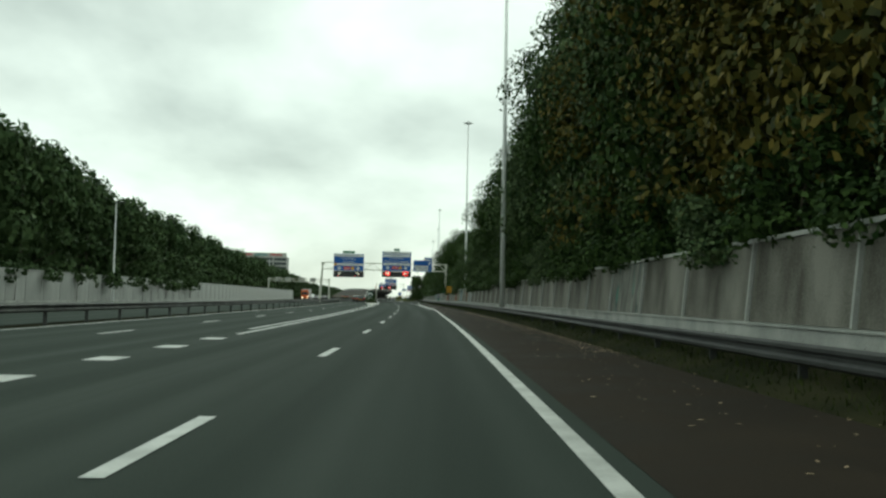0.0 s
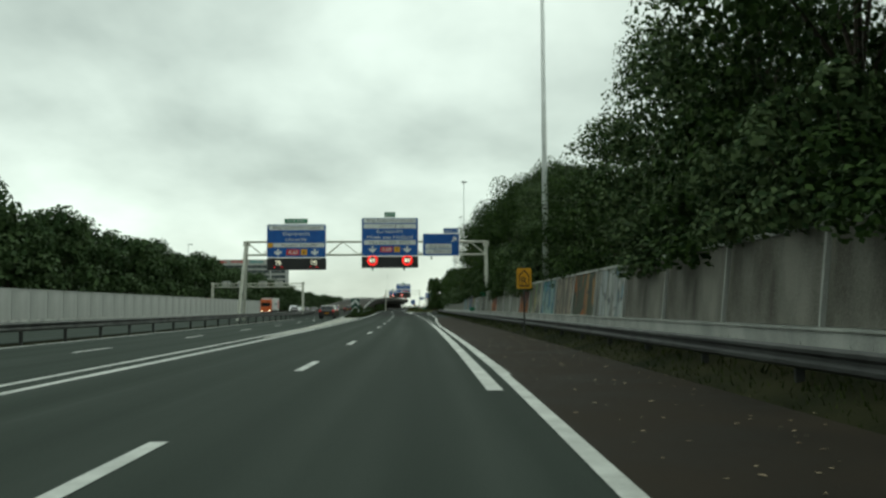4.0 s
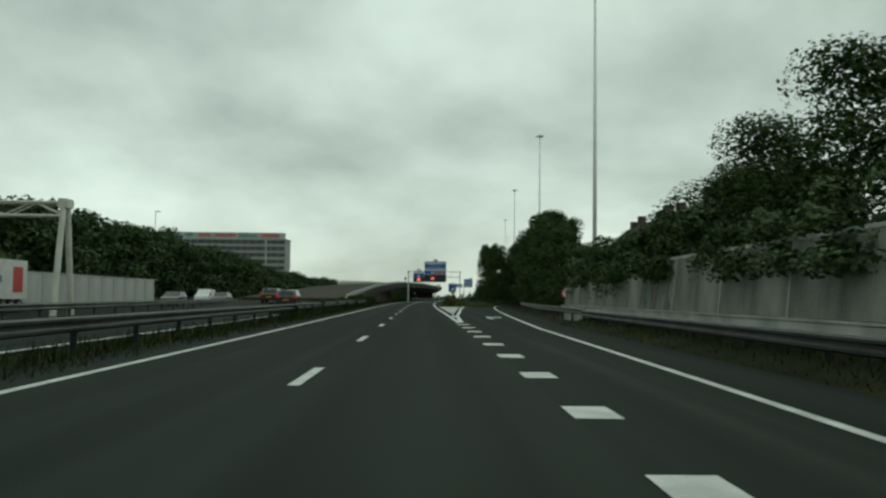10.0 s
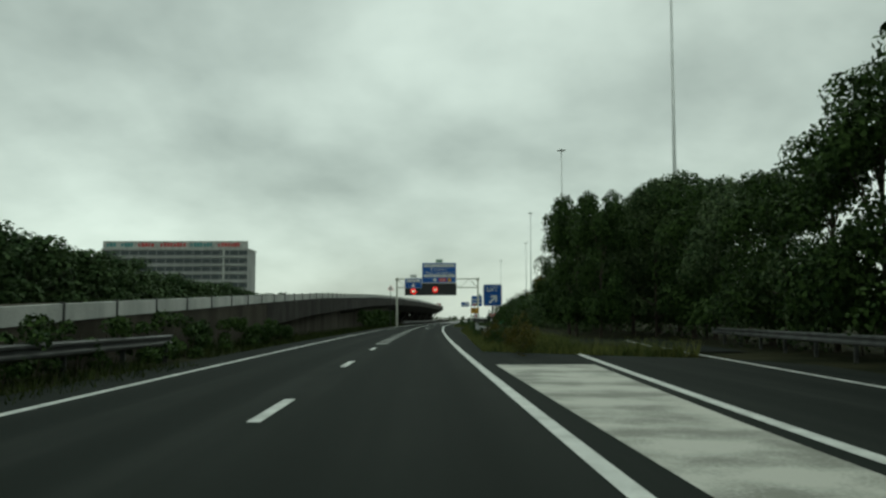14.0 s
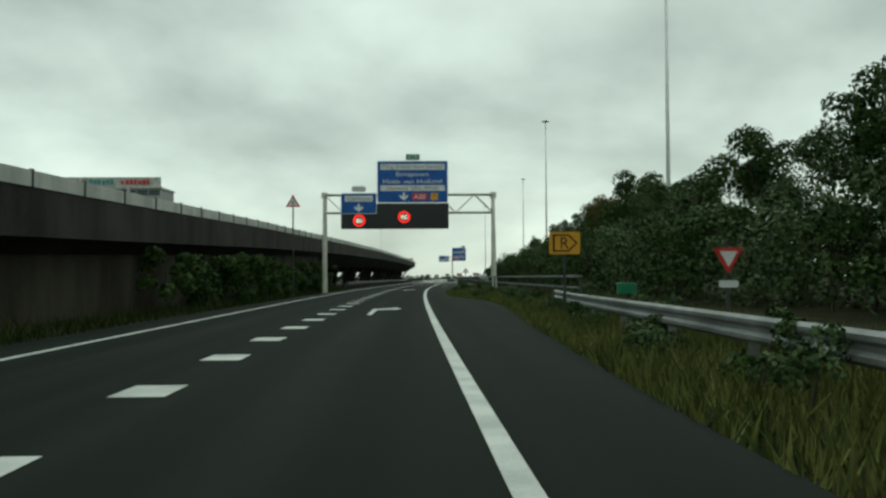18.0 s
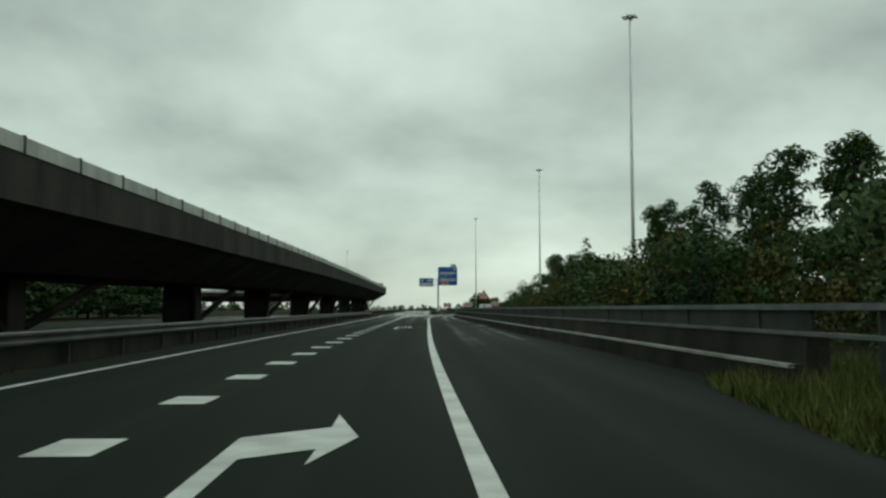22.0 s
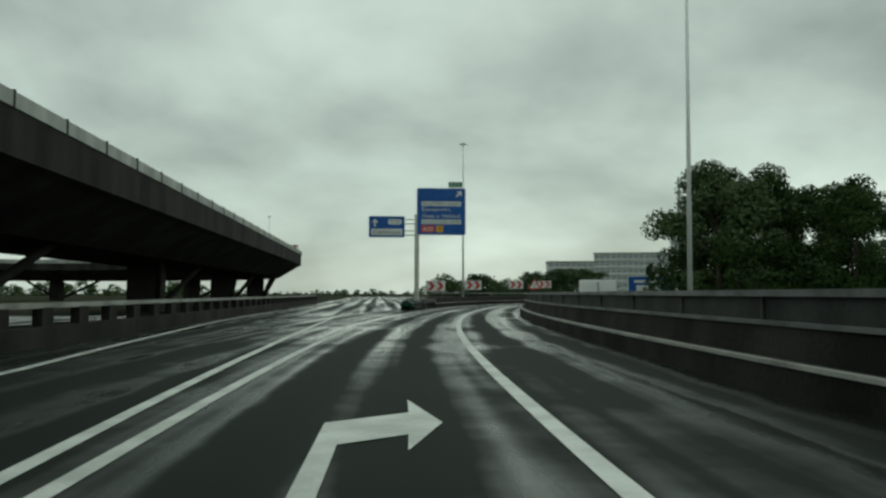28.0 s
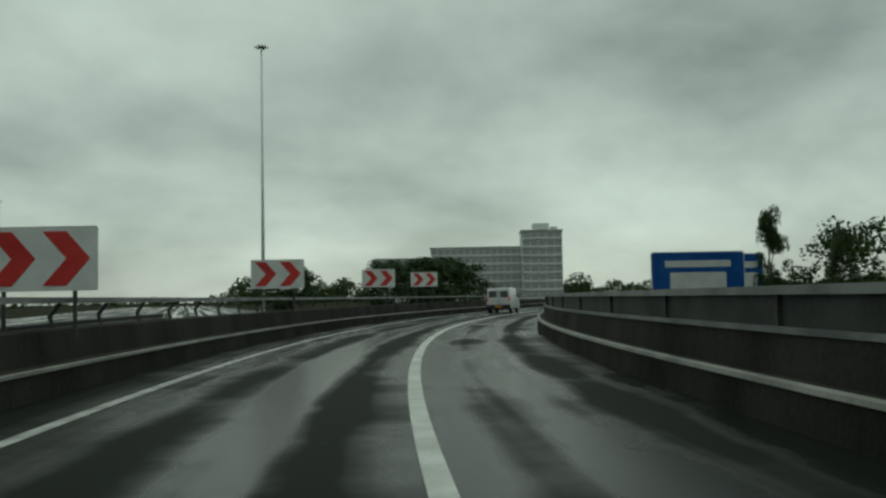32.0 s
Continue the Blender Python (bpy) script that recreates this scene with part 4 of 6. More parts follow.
# ---- parapet on the right of the slip road ----
parapet = thing("parapet", there(409, PAR_D(409)), "grey bridge parapet with a steel handrail above a concrete kerb", "parapet", kind="structure")
pinv = parapet.matrix_basis.inverted()
v, f = sweep([(-0.38, GROUND_Z), (-0.36, 0.36), (-0.33, 0.39), (-0.12, 0.40), (-0.07, 0.80), (-0.04, 0.83), (0.25, 0.83), (0.25, GROUND_Z)], 475, 860, 4.0, True, PAR_D)
piece("kerb", fixed(mesh_of("kerb", [pinv @ p for p in v], f, M["concrete_dark"])), parapet)
v, f = sweep([(-0.385, 0.35), (-0.375, 0.40), (-0.27, 0.405), (-0.27, 0.35)], 475, 860, 4.0, True, PAR_D)
piece("kerb_edge", fixed(mesh_of("kerb_edge", [pinv @ p for p in v], f, M["concrete"])), parapet)
v, f = sweep([(-0.06, 1.17), (-0.06, 1.26), (0.07, 1.26), (0.07, 1.17)], 409, 860, 4.0, True, PAR_D)
piece("handrail", fixed(mesh_of("handrail", [pinv @ p for p in v], f, M["galv"])), parapet)
v, f = sweep([(0.0, 0.80), (0.0, 1.17), (0.03, 1.17), (0.03, 0.80)], 475, 860, 4.0, True, PAR_D)
piece("screen", fixed(mesh_of("screen", [pinv @ p for p in v], f, M["screen"])), parapet)
v, f = sweep([(-0.10, 0.80), (-0.10, 0.86), (-0.03, 0.86), (-0.03, 0.80)], 409, 860, 4.0, True, PAR_D)
piece("middle_rail", fixed(mesh_of("middle_rail", [pinv @ p for p in v], f, M["galv"])), parapet)
bm = boxed(-0.04, 0.05, -0.03, 0.03, GROUND_Z, 1.18, bevel=0.008)
pp = bpy.data.meshes.new("post")
bm.to_mesh(pp)
bm.free()
pp.materials.append(M["galv_dull"])
for k in range(113):
    s = 409 + 4 * k
    if s < 860:
        piece("post", pp, parapet, pinv @ there(s, PAR_D(s)))

# ---- barrier on the left of the slip road ----
barrier = thing("barrier", there(673, -1.75), "dark concrete barrier with a steel rail round the bend", "barrier", kind="structure")
binv = barrier.matrix_basis.inverted()
BAR_D = lambda s: -1.75
v, f = sweep([(-0.3, GROUND_Z), (-0.3, 0.86), (0.0, 0.86), (0.04, 0.83), (0.10, 0.40), (0.36, 0.38), (0.40, 0.34), (0.42, GROUND_Z)], 673, 860, 3.0, True, BAR_D)
piece("kerb", fixed(mesh_of("kerb", [binv @ p for p in v], f, M["concrete_dark"])), barrier)
v, f = sweep([(0.36, 0.34), (0.36, 0.392), (0.43, 0.386), (0.43, 0.34)], 673, 860, 3.0, True, BAR_D)
piece("kerb_edge", fixed(mesh_of("kerb_edge", [binv @ p for p in v], f, M["concrete"])), barrier)
v, f = sweep([(-0.14, 1.22), (-0.14, 1.31), (-0.02, 1.31), (-0.02, 1.22)], 673, 860, 3.0, True, BAR_D)
piece("handrail", fixed(mesh_of("handrail", [binv @ p for p in v], f, M["galv"])), barrier)
bm = bmesh.new()
rod(bm, (-0.20, 0, 0.84), (-0.26, 0, 1.04), 0.035, 0.035, 6)
rod(bm, (-0.26, 0, 1.02), (-0.09, 0, 1.25), 0.035, 0.03, 6)
pp = bpy.data.meshes.new("post")
bm.to_mesh(pp)
bm.free()
pp.materials.append(M["galv_dull"])
for k in range(92):
    piece("post", pp, barrier, binv @ there(674 + 2 * k, BAR_D(674 + 2 * k)))

# ---- barrier on the left of the straight lane, and rails behind the fork's nose ----
verts = []
for k in range(36):
    s = 556 + 4 * k
    p, h = fly_line(s)
    q = along(s, -3.6) if s < 640 else along(s, -2.6)
    verts += [(p.x + 2.0, p.y, -0.006), (q.x, q.y, -0.006)]
west_road = mesh_of("road", verts, [(2 * k, 2 * k + 1, 2 * k + 3, 2 * k + 2) for k in range(35)], M["asphalt"])
# beyond the fork it runs straight on to the horizon
far_l, far_r = Vector(verts[-2]), Vector(verts[-1])
_, h_far = fly_line(690)
ahead = Vector((-math.sin(h_far), math.cos(h_far), 0)) * 240
far_road = mesh_of("road", [far_l, far_r + Vector((6, 0, 0)), far_r + Vector((6, 0, 0)) + ahead, far_l + ahead], [(0, 1, 2, 3)], M["asphalt"])
far_uv = far_road.uv_layers.new(name="lane")
for loop in far_road.loops:
    p = far_road.vertices[loop.vertex_index].co
    far_uv.data[loop.index].uv = (p.x + 21.5, p.y)
tagged(new("road", far_road), "wet asphalt running straight on beyond the fork", "road", kind="structure")
uv = west_road.uv_layers.new(name="lane")
for loop in west_road.loops:
    p = west_road.vertices[loop.vertex_index].co
    uv.data[loop.index].uv = (p.x + 21.5, p.y)
tagged(new("road", west_road),
       "wet asphalt lane going straight on past the fork", "road", kind="structure")
west = thing("barrier", Matrix.Identity(4), "grey concrete barrier with rail and posts beside the straight lane", "barrier", kind="structure")
v, f = fly_sweep([(1.8, GROUND_Z), (1.8, 0.45), (2.15, 0.45), (2.15, GROUND_Z)], 596, 716, 4.0)
piece("kerb", fixed(mesh_of("kerb", v, f, M["concrete_dark"])), west)
v, f = fly_sweep([(1.85, 0.86), (1.85, 0.98), (2.08, 0.98), (2.08, 0.86)], 596, 716, 4.0)
piece("handrail", fixed(mesh_of("handrail", v, f, M["concrete"])), west)
bm = boxed(-0.12, 0.12, -0.35, 0.35, 0.4, 0.88, bevel=0.03)
pp = bpy.data.meshes.new("post")
bm.to_mesh(pp)
bm.free()
pp.materials.append(M["concrete_dark"])
for k in range(47):
    p, h = fly_line(597 + 2.5 * k)
    piece("post", pp, west, Matrix.Translation(p + Vector((1.97 * math.cos(h), 1.97 * math.sin(h), 0))) @ Matrix.Rotation(h, 4, "Z"))
guard_rail(664, 674, lerp_table([(664, -0.95), (674, -1.5)]), 1, "dark steel guard rail behind the crash cushion", "galv_dark", 2.0)
guard_rail(664, 704, lerp_table([(664, -1.9), (704, -10.0)]), 1, "steel guard rail leaving the fork's nose to the straight lane", "galv_dark", 2.0)

# ---- gantries and signs ----
def truss(base, x0, x1, z0, z1, depth=0.9, pitch=1.5):
    """A box truss of steel tubes between x0 and x1."""
    for nm, y, z in (("chord", 0, z0), ("chord", 0, z1), ("chord", depth, z0), ("chord", depth, z1)):
        part(nm, rods([((x0, y, z), (x1, y, z))], 0.075), M["cream"], base)
    n = int((x1 - x0) / pitch)
    for k in range(n):
        xa, xb = x0 + (x1 - x0) * k / n, x0 + (x1 - x0) * (k + 1) / n
        zs = (z0, z1) if k % 2 else (z1, z0)
        part("brace", rods([((xa, 0, zs[0]), (xb, 0, zs[1])), ((xa, depth, zs[0]), (xb, depth, zs[1])), ((xa, 0, z1), (xa, depth, z1)), ((xa, 0, z0), (xa, depth, z0))], 0.035, 6), M["cream"], base)


def leg(base, x, z_top, y_mid, spread=2.4, r=0.17, lean=0.0, shift=0.0):
    """An A-shaped pair of legs, seen along the road."""
    for sgn in (-1, 1):
        bm = bmesh.new()
        rod(bm, (x + lean, y_mid + shift + sgn * spread / 2, GROUND_Z), (x, y_mid + sgn * 0.25, z_top), r, r * 0.9, 10)
        part("leg", bm, M["cream"], base)
    part("head", boxed(x - 0.25, x + 0.25, y_mid - 0.45, y_mid + 0.45, z_top - 0.3, z_top + 0.2, bevel=0.05), M["cream"], base)


def board(base, x0, x1, z0, z1, mat="blue", y=-0.25, border=True, corner=0.14):
    """A sign board with a white rim; returns it, its middle at its origin."""
    w, h = x1 - x0, z1 - z0
    ob = part("board", plate(w, h, 0.05, corner), M["white" if border else mat], base, m=Matrix.Translation(((x0 + x1) / 2, y, (z0 + z1) / 2)))
    if border:
        part("face", plate(w - 0.10, h - 0.10, 0.02, corner * 0.8), M[mat], ob, m=Matrix.Translation((0, -0.012, 0)))
    return ob


def stripe(ob, x, z, w, h, mat="white", corner=0.05, name="strip"):
    return part(name, plate(w, h, 0.012, corner), M[mat], ob, m=Matrix.Translation((x, -0.022, z)))


def down_arrow(ob, x, z, k=1.0, mat="white"):
    pts = [(-0.09, 0.36), (0.09, 0.36), (0.09, 0.02), (0.36, 0.16), (0.36, -0.04), (0, -0.34), (-0.36, -0.04), (-0.36, 0.16), (-0.09, 0.02)]
    return part("arrow", flat_shape([(a * k, b * k) for a, b in pts], 0.01), M[mat], ob, m=Matrix.Translation((x, -0.026, z)))


def turned_arrow(ob, x, z, k, degrees, mat="white"):
    pts = [(-0.09, -0.5), (0.09, -0.5), (0.09, 0.12), (0.34, -0.10), (0.34, 0.12), (0, 0.46), (-0.34, 0.12), (-0.34, -0.10), (-0.09, 0.12)]
    c, s = math.cos(radians(degrees)), math.sin(radians(degrees))
    return part("arrow", flat_shape([(k * (a * c + b * s), k * (b * c - a * s)) for a, b in pts], 0.01), M[mat], ob, m=Matrix.Translation((x, -0.026, z)))


def matrix_panel(base, x0, x1, z0, z1, lights, y=-0.2):
    """A black lane-signal box; lights: (x, speed, ringed)."""
    ob = part("matrix_box", boxed(-(x1 - x0) / 2, (x1 - x0) / 2, 0, 0.5, -(z1 - z0) / 2, (z1 - z0) / 2, bevel=0.02), M["matrix"], base,
              m=Matrix.Translation(((x0 + x1) / 2, y, (z0 + z1) / 2)))
    for x, text, ringed, z in lights:
        xx, zz = x - (x0 + x1) / 2, z - (z0 + z1) / 2
        if ringed:
            part("light_ring", ring(0.385, 0.50, 0.02), M["led_red"], ob, "glowing red ring", m=Matrix.Translation((xx, -0.03, zz)))
        for dot in (-0.34, 0.34) if not ringed else ():
            part("warning_light", disc(0.045, 0.02, 12), M["led_red"], ob, "small red warning light", m=Matrix.Translation((xx + dot, -0.03, zz - 0.43)))
        for side, digit in zip((-0.145, 0.145), text):
            lettering(digit, 0.40, 0.235, M["led_white"], ob, xx + side, zz, -0.02, "digit", 0.004)
    return ob


def camera_box(base, x, z):
    part("detector", boxed(x - 0.08, x + 0.08, -0.5, -0.25, z - 0.25, z, bevel=0.02), M["galv_dull"], base)


# first gantry
g1 = thing("sign_gantry", there(173.0, 0), "cream steel gantry with blue direction signs and speed lights", "gantry", "sign gantries over the motorway")
truss(g1, -14.2, 9.6, 6.45, 7.75)
leg(g1, -14.2, 7.6, 0.45, 3.0, lean=-0.5)
leg(g1, 9.6, 7.6, 0.45, 3.0)
a = board(g1, -12.1, -6.3, 6.15, 9.45)
stripe(a, 0, 1.30, 5.4, 0.46)
lettering("Ring Rotterdam (oost)", 0.30, 4.6, M["bars"], a, 0, 1.30, -0.036)
lettering("Dordrecht", 0.36, 2.6, M["white"], a, 0, 0.70, -0.024)
lettering("Utrecht", 0.36, 2.1, M["white"], a, 0, 0.14, -0.024)
stripe(a, 0.25, -0.42, 5.0, 0.42)
stripe(a, -2.55, -0.42, 0.5, 0.46, "yellow", name="shield")
lettering("Havens 100-200", 0.28, 3.4, M["bars"], a, 0.3, -0.42, -0.036)
for x in (-1.8, 1.8):
    down_arrow(a, x, -1.12)
stripe(a, -0.35, -1.12, 1.25, 0.58, "red", name="shield")
lettering("A20", 0.36, 0.95, M["white"], a, -0.35, -1.12, -0.036)
stripe(a, 0.75, -1.12, 0.6, 0.58, "yellow", name="shield")
lettering("6", 0.34, 0.22, M["black"], a, 0.75, -1.12, -0.036)
t = board(g1, -10.4, -8.1, 9.5, 10.02, "green", corner=0.06)
lettering("E19 E25", 0.28, 1.7, M["white"], t, 0, 0, -0.02)
matrix_panel(g1, -12.1, -6.3, 4.95, 6.12, [(-11.0, "70", False, 5.65), (-7.5, "70", False, 5.65)])
b = board(g1, -2.8, 2.8, 6.28, 10.08)
stripe(b, 0, 1.60, 5.2, 0.44)
lettering("Ring Rotterdam (west)", 0.30, 4.6, M["bars"], b, 0, 1.60, -0.036)
stripe(b, 0, 1.06, 5.2, 0.44)
lettering("Centrum (S113)", 0.28, 2.6, M["bars"], b, 0.1, 1.06, -0.036)
lettering("Europoort", 0.36, 2.6, M["white"], b, 0, 0.52, -0.024)
lettering("Hoek van Holland", 0.36, 4.5, M["white"], b, 0, -0.02, -0.024)
stripe(b, 0, -0.55, 5.1, 0.44)
lettering("Havens 200-9900", 0.28, 4.0, M["bars"], b, 0, -0.55, -0.036)
for x in (-1.72, 1.72):
    down_arrow(b, x, -1.25)
stripe(b, -0.35, -1.25, 1.2, 0.55, "red", name="shield")
lettering("A20", 0.34, 0.9, M["white"], b, -0.35, -1.25, -0.036)
stripe(b, 0.7, -1.25, 0.6, 0.55, "yellow", name="shield")
lettering("7", 0.34, 0.24, M["black"], b, 0.7, -1.25, -0.036)
t = board(g1, -0.55, 0.55, 10.12, 10.66, "green", corner=0.06)
lettering("E25", 0.30, 0.75, M["white"], t, 0, 0, -0.02)
matrix_panel(g1, -2.8, 2.8, 5.12, 6.24, [(-1.72, "80", True, 5.86), (1.72, "80", True, 5.86)])
camera_box(g1, -1.7, 5.1)
camera_box(g1, 1.4, 5.1)
c = board(g1, 3.25, 6.88, 6.28, 8.5)
turned_arrow(c, 1.3, 0.55, 0.75, 45)
stripe(c, -0.25, -0.15, 2.6, 0.46)
lettering("Overschie", 0.32, 2.0, M["bars"], c, -0.25, -0.15, -0.036)
stripe(c, -0.25, -0.68, 2.6, 0.46)
lettering("Blijdorp", 0.32, 1.6, M["bars"], c, 0.1, -0.68, -0.036)
stripe(c, -1.2, -0.68, 0.34, 0.24, "bars", name="pictogram")
t = board(g1, 5.3, 6.85, 8.52, 9.05, corner=0.05)
lettering("afrit 13", 0.30, 1.2, M["white"], t, 0, 0, -0.02)
camera_box(g1, 4.1, 6.2)

# second gantry
g2 = thing("sign_gantry", there(455.3, 0, 0.0) @ Matrix.Scale(0.935, 4), "cream steel gantry with a tall blue sign and speed lights", "gantry", "sign gantries over the motorway")
truss(g2, -5.0, 9.5, 6.85, 8.4)
leg(g2, -5.0, 8.4, 0.45, 1.2, 0.16)
leg(g2, 9.5, 8.4, 0.45, 3.0, 0.15, shift=-0.55)
a = board(g2, -3.55, -0.5, 6.72, 8.5)
stripe(a, 0, 0.42, 2.4, 0.5)
lettering("Centrum", 0.34, 2.0, M["bars"], a, 0, 0.42, -0.036)
down_arrow(a, 0, -0.38)
t = board(g2, -2.65, -1.4, 8.6, 9.12, "white", corner=0.2)
lettering("S113", 0.28, 0.8, M["bars"], t, 0, 0, -0.02)
b = board(g2, -0.45, 5.6, 7.66, 11.25)
stripe(b, 0, 1.28, 5.5, 0.5)
lettering("Ring Rotterdam (west)", 0.34, 5.1, M["bars"], b, 0, 1.28, -0.036)
lettering("Europoort", 0.38, 2.8, M["white"], b, 0, 0.60, -0.024)
lettering("Hoek van Holland", 0.38, 5.0, M["white"], b, 0, 0.04, -0.024)
stripe(b, 0, -0.54, 5.5, 0.48)
lettering("Havens 200-9900", 0.32, 4.4, M["bars"], b, 0, -0.54, -0.036)
down_arrow(b, -0.75, -1.26)
stripe(b, 0.6, -1.26, 1.3, 0.58, "red", name="shield")
lettering("A20", 0.38, 1.0, M["white"], b, 0.6, -1.26, -0.036)
stripe(b, 1.85, -1.26, 0.6, 0.58, "yellow", name="shield")
lettering("7", 0.36, 0.25, M["black"], b, 1.85, -1.26, -0.036)
t = board(g2, 2.0, 3.2, 11.3, 11.85, "green", corner=0.06)
lettering("E25", 0.30, 0.8, M["white"], t, 0, 0, -0.02)
matrix_panel(g2, -3.55, 5.65, 5.45, 7.62, [(-2.0, "80", True, 6.15), (1.85, "80", True, 6.45)], y=-0.15)

# gantry over the oncoming carriageway
g3 = thing("sign_gantry", there(256.0, 0), "pale steel gantry seen from behind over the oncoming lanes", "gantry", "sign gantries over the motorway")
truss(g3, -34.0, -17.0, 5.2, 5.9, 0.6)
leg(g3, -17.0, 5.9, 0.3, 2.4, 0.17)
leg(g3, -34.0, 5.9, 0.3, 2.4, 0.17)
for x in (-31.5, -28.6, -24.6, -21.6):
    part("signal_box", boxed(x - 0.75, x + 0.75, 0.2, 0.7, 5.25, 6.35, bevel=0.05), M["concrete_pale"], g3)
# blue signs on one pole at the fork
fork = thing("direction_sign", Matrix.Translation((-18.98, 645.0, 0.12)) @ Matrix.Scale(0.885, 4), "pair of blue direction signs on one cream pole at the fork", "road sign")
part("pole", rods([((0.33, 0.35, -0.25), (0.33, 0.35, 8.6))], 0.22, 14), M["cream"], fork)
part("base", boxed(-0.07, 0.73, 0.0, 0.7, -0.25, 0.35, bevel=0.04), M["concrete"], fork)
for z in (6.65, 7.05, 7.7, 8.1):
    part("arm", rods([((-1.1, 0.2, z), (0.4, 0.2, z))], 0.05), M["cream"], fork)
a = board(fork, 0.30, 4.86, 6.65, 11.05, y=0.0)
turned_arrow(a, 1.65, 1.65, 0.8, 45)
stripe(a, 0, 0.72, 3.7, 0.44)
lettering("Ring R'dam (west)", 0.30, 3.3, M["bars"], a, 0, 0.72, -0.036)
lettering("Europoort", 0.36, 2.6, M["white"], a, -0.45, 0.16, -0.024)
lettering("Hoek v. Holland", 0.36, 3.5, M["white"], a, 0.0, -0.42, -0.024)
stripe(a, 0, -0.96, 3.7, 0.42)
lettering("Havens 200-9900", 0.28, 3.4, M["bars"], a, 0, -0.96, -0.036)
stripe(a, -1.25, -1.62, 1.25, 0.62, "red", name="shield")
lettering("A20", 0.40, 1.0, M["white"], a, -1.25, -1.62, -0.036)
stripe(a, -0.15, -1.62, 0.66, 0.62, "yellow", name="shield")
lettering("7", 0.38, 0.25, M["black"], a, -0.15, -1.62, -0.036)
t = board(fork, 3.25, 4.55, 11.1, 11.65, "green", y=0.0, corner=0.06)
lettering("E25", 0.30, 0.85, M["white"], t, 0, 0, -0.02)
b = board(fork, -4.15, -0.8, 6.4, 8.4, y=-0.05)
turned_arrow(b, -1.1, 0.38, 0.75, 0)
stripe(b, 0.75, 0.45, 1.25, 0.5, "white", 0.2)
lettering("S113", 0.28, 0.8, M["bars"], b, 0.75, 0.45, -0.036)
stripe(b, 0, -0.5, 2.9, 0.62)
lettering("Centrum", 0.42, 2.5, M["bars"], b, 0, -0.5, -0.036)


def post_sign(name, m, height, label, r=0.04):
    base = thing(name, m, label, "road sign")
    part("pole", rods([((0, 0.06, GROUND_Z), (0, 0.06, height))], r, 10), M["galv_dull"], base)
    return base


def diversion_sign(s, d, z, arrow):
    base = post_sign("diversion_sign", there(s, d), z + 0.55, "amber diversion sign with a black letter R on a post")
    ob = part("board", plate(0.64 if arrow == 0 else 0.86, 0.88 if arrow == 0 else 0.62, 0.03, 0.06), M["yellow"], base, m=Matrix.Translation((0, 0, z)))
    if arrow == 0:
        pts = [(-0.22, -0.36), (0.22, -0.36), (0.22, 0.14), (0, 0.38), (-0.22, 0.14)]
    else:
        pts = [(-0.34, -0.24), (0.12, -0.24), (0.36, 0), (0.12, 0.24), (-0.34, 0.24)]
    inner = [(x * 0.82, zz * 0.82) for x, zz in pts]
    part("outline", flat_shape(pts, 0.008), M["black"], ob, m=Matrix.Translation((0, -0.010, 0)))
    part("field", flat_shape(inner, 0.008), M["yellow"], ob, m=Matrix.Translation((0, -0.014, 0)))
    lettering("R", 0.34, 0.24, M["black"], ob, 0, -0.10 if arrow == 0 else 0, -0.020)
    return base


diversion_sign(122.6, 6.85, 2.42, 0)
sgn = diversion_sign(403.7, 7.05, 2.13, 90)


def triangle_sign(m, z, size, label, curve=True):
    base = post_sign("warning_sign", m, z + size * 0.5, label)
    h = size * 0.866
    tri = lambda k: [(-size / 2 * k, -h / 3 * k), (size / 2 * k, -h / 3 * k), (0, 2 * h / 3 * k)]
    ob = part("board", flat_shape(tri(1.0), 0.03), M["red"], base, m=Matrix.Translation((0, 0, z)))
    part("field", flat_shape(tri(0.68), 0.01), M["white"], ob, m=Matrix.Translation((0, -0.012, 0)))
    pts = [(-0.05, -0.16), (0.0, -0.16), (0.0, 0.0), (0.05, 0.04), (0.10, 0.02), (0.06, 0.12), (-0.02, 0.10), (-0.05, 0.04)]
    part("symbol", flat_shape([(x * size, zz * size) for x, zz in pts], 0.008), M["black"], ob, m=Matrix.Translation((0, -0.02, 0)))
    return base


triangle_sign(there(434.0, -4.3), 5.6, 0.85, "red-edged triangular bend warning on a tall dark post")
triangle_sign(there(546.5, 8.2), 2.25, 1.0, "red-edged triangular bend warning behind the parapet")
triangle_sign(Matrix.Translation((-9.2, 643.6, 0)) @ Matrix.Rotation(-0.15, 4, "Z"), 1.87, 1.05, "large red-edged triangular bend warning above the parapet")

s70 = post_sign("speed_limit_sign", there(273, 12.1), 2.1, "round red-rimmed speed limit sign reading 70")
ob = part("board", disc(0.42, 0.03), M["red"], s70, m=Matrix.Translation((0, 0, 1.6)))
part("field", disc(0.33, 0.01), M["white"], ob, m=Matrix.Translation((0, -0.012, 0)))
lettering("70", 0.30, 0.42, M["black"], ob, 0, 0, -0.018)

uit = post_sign("exit_sign", there(356.0, 6.3), 3.2, "blue exit sign with white lettering and a slanting arrow", 0.05)
ob = board(uit, -0.6, 0.6, 2.0, 3.4, y=-0.02, corner=0.12)
lettering("UIT", 0.32, 0.72, M["white"], ob, 0, 0.38, -0.024)
turned_arrow(ob, 0.05, -0.25, 0.72, 45)

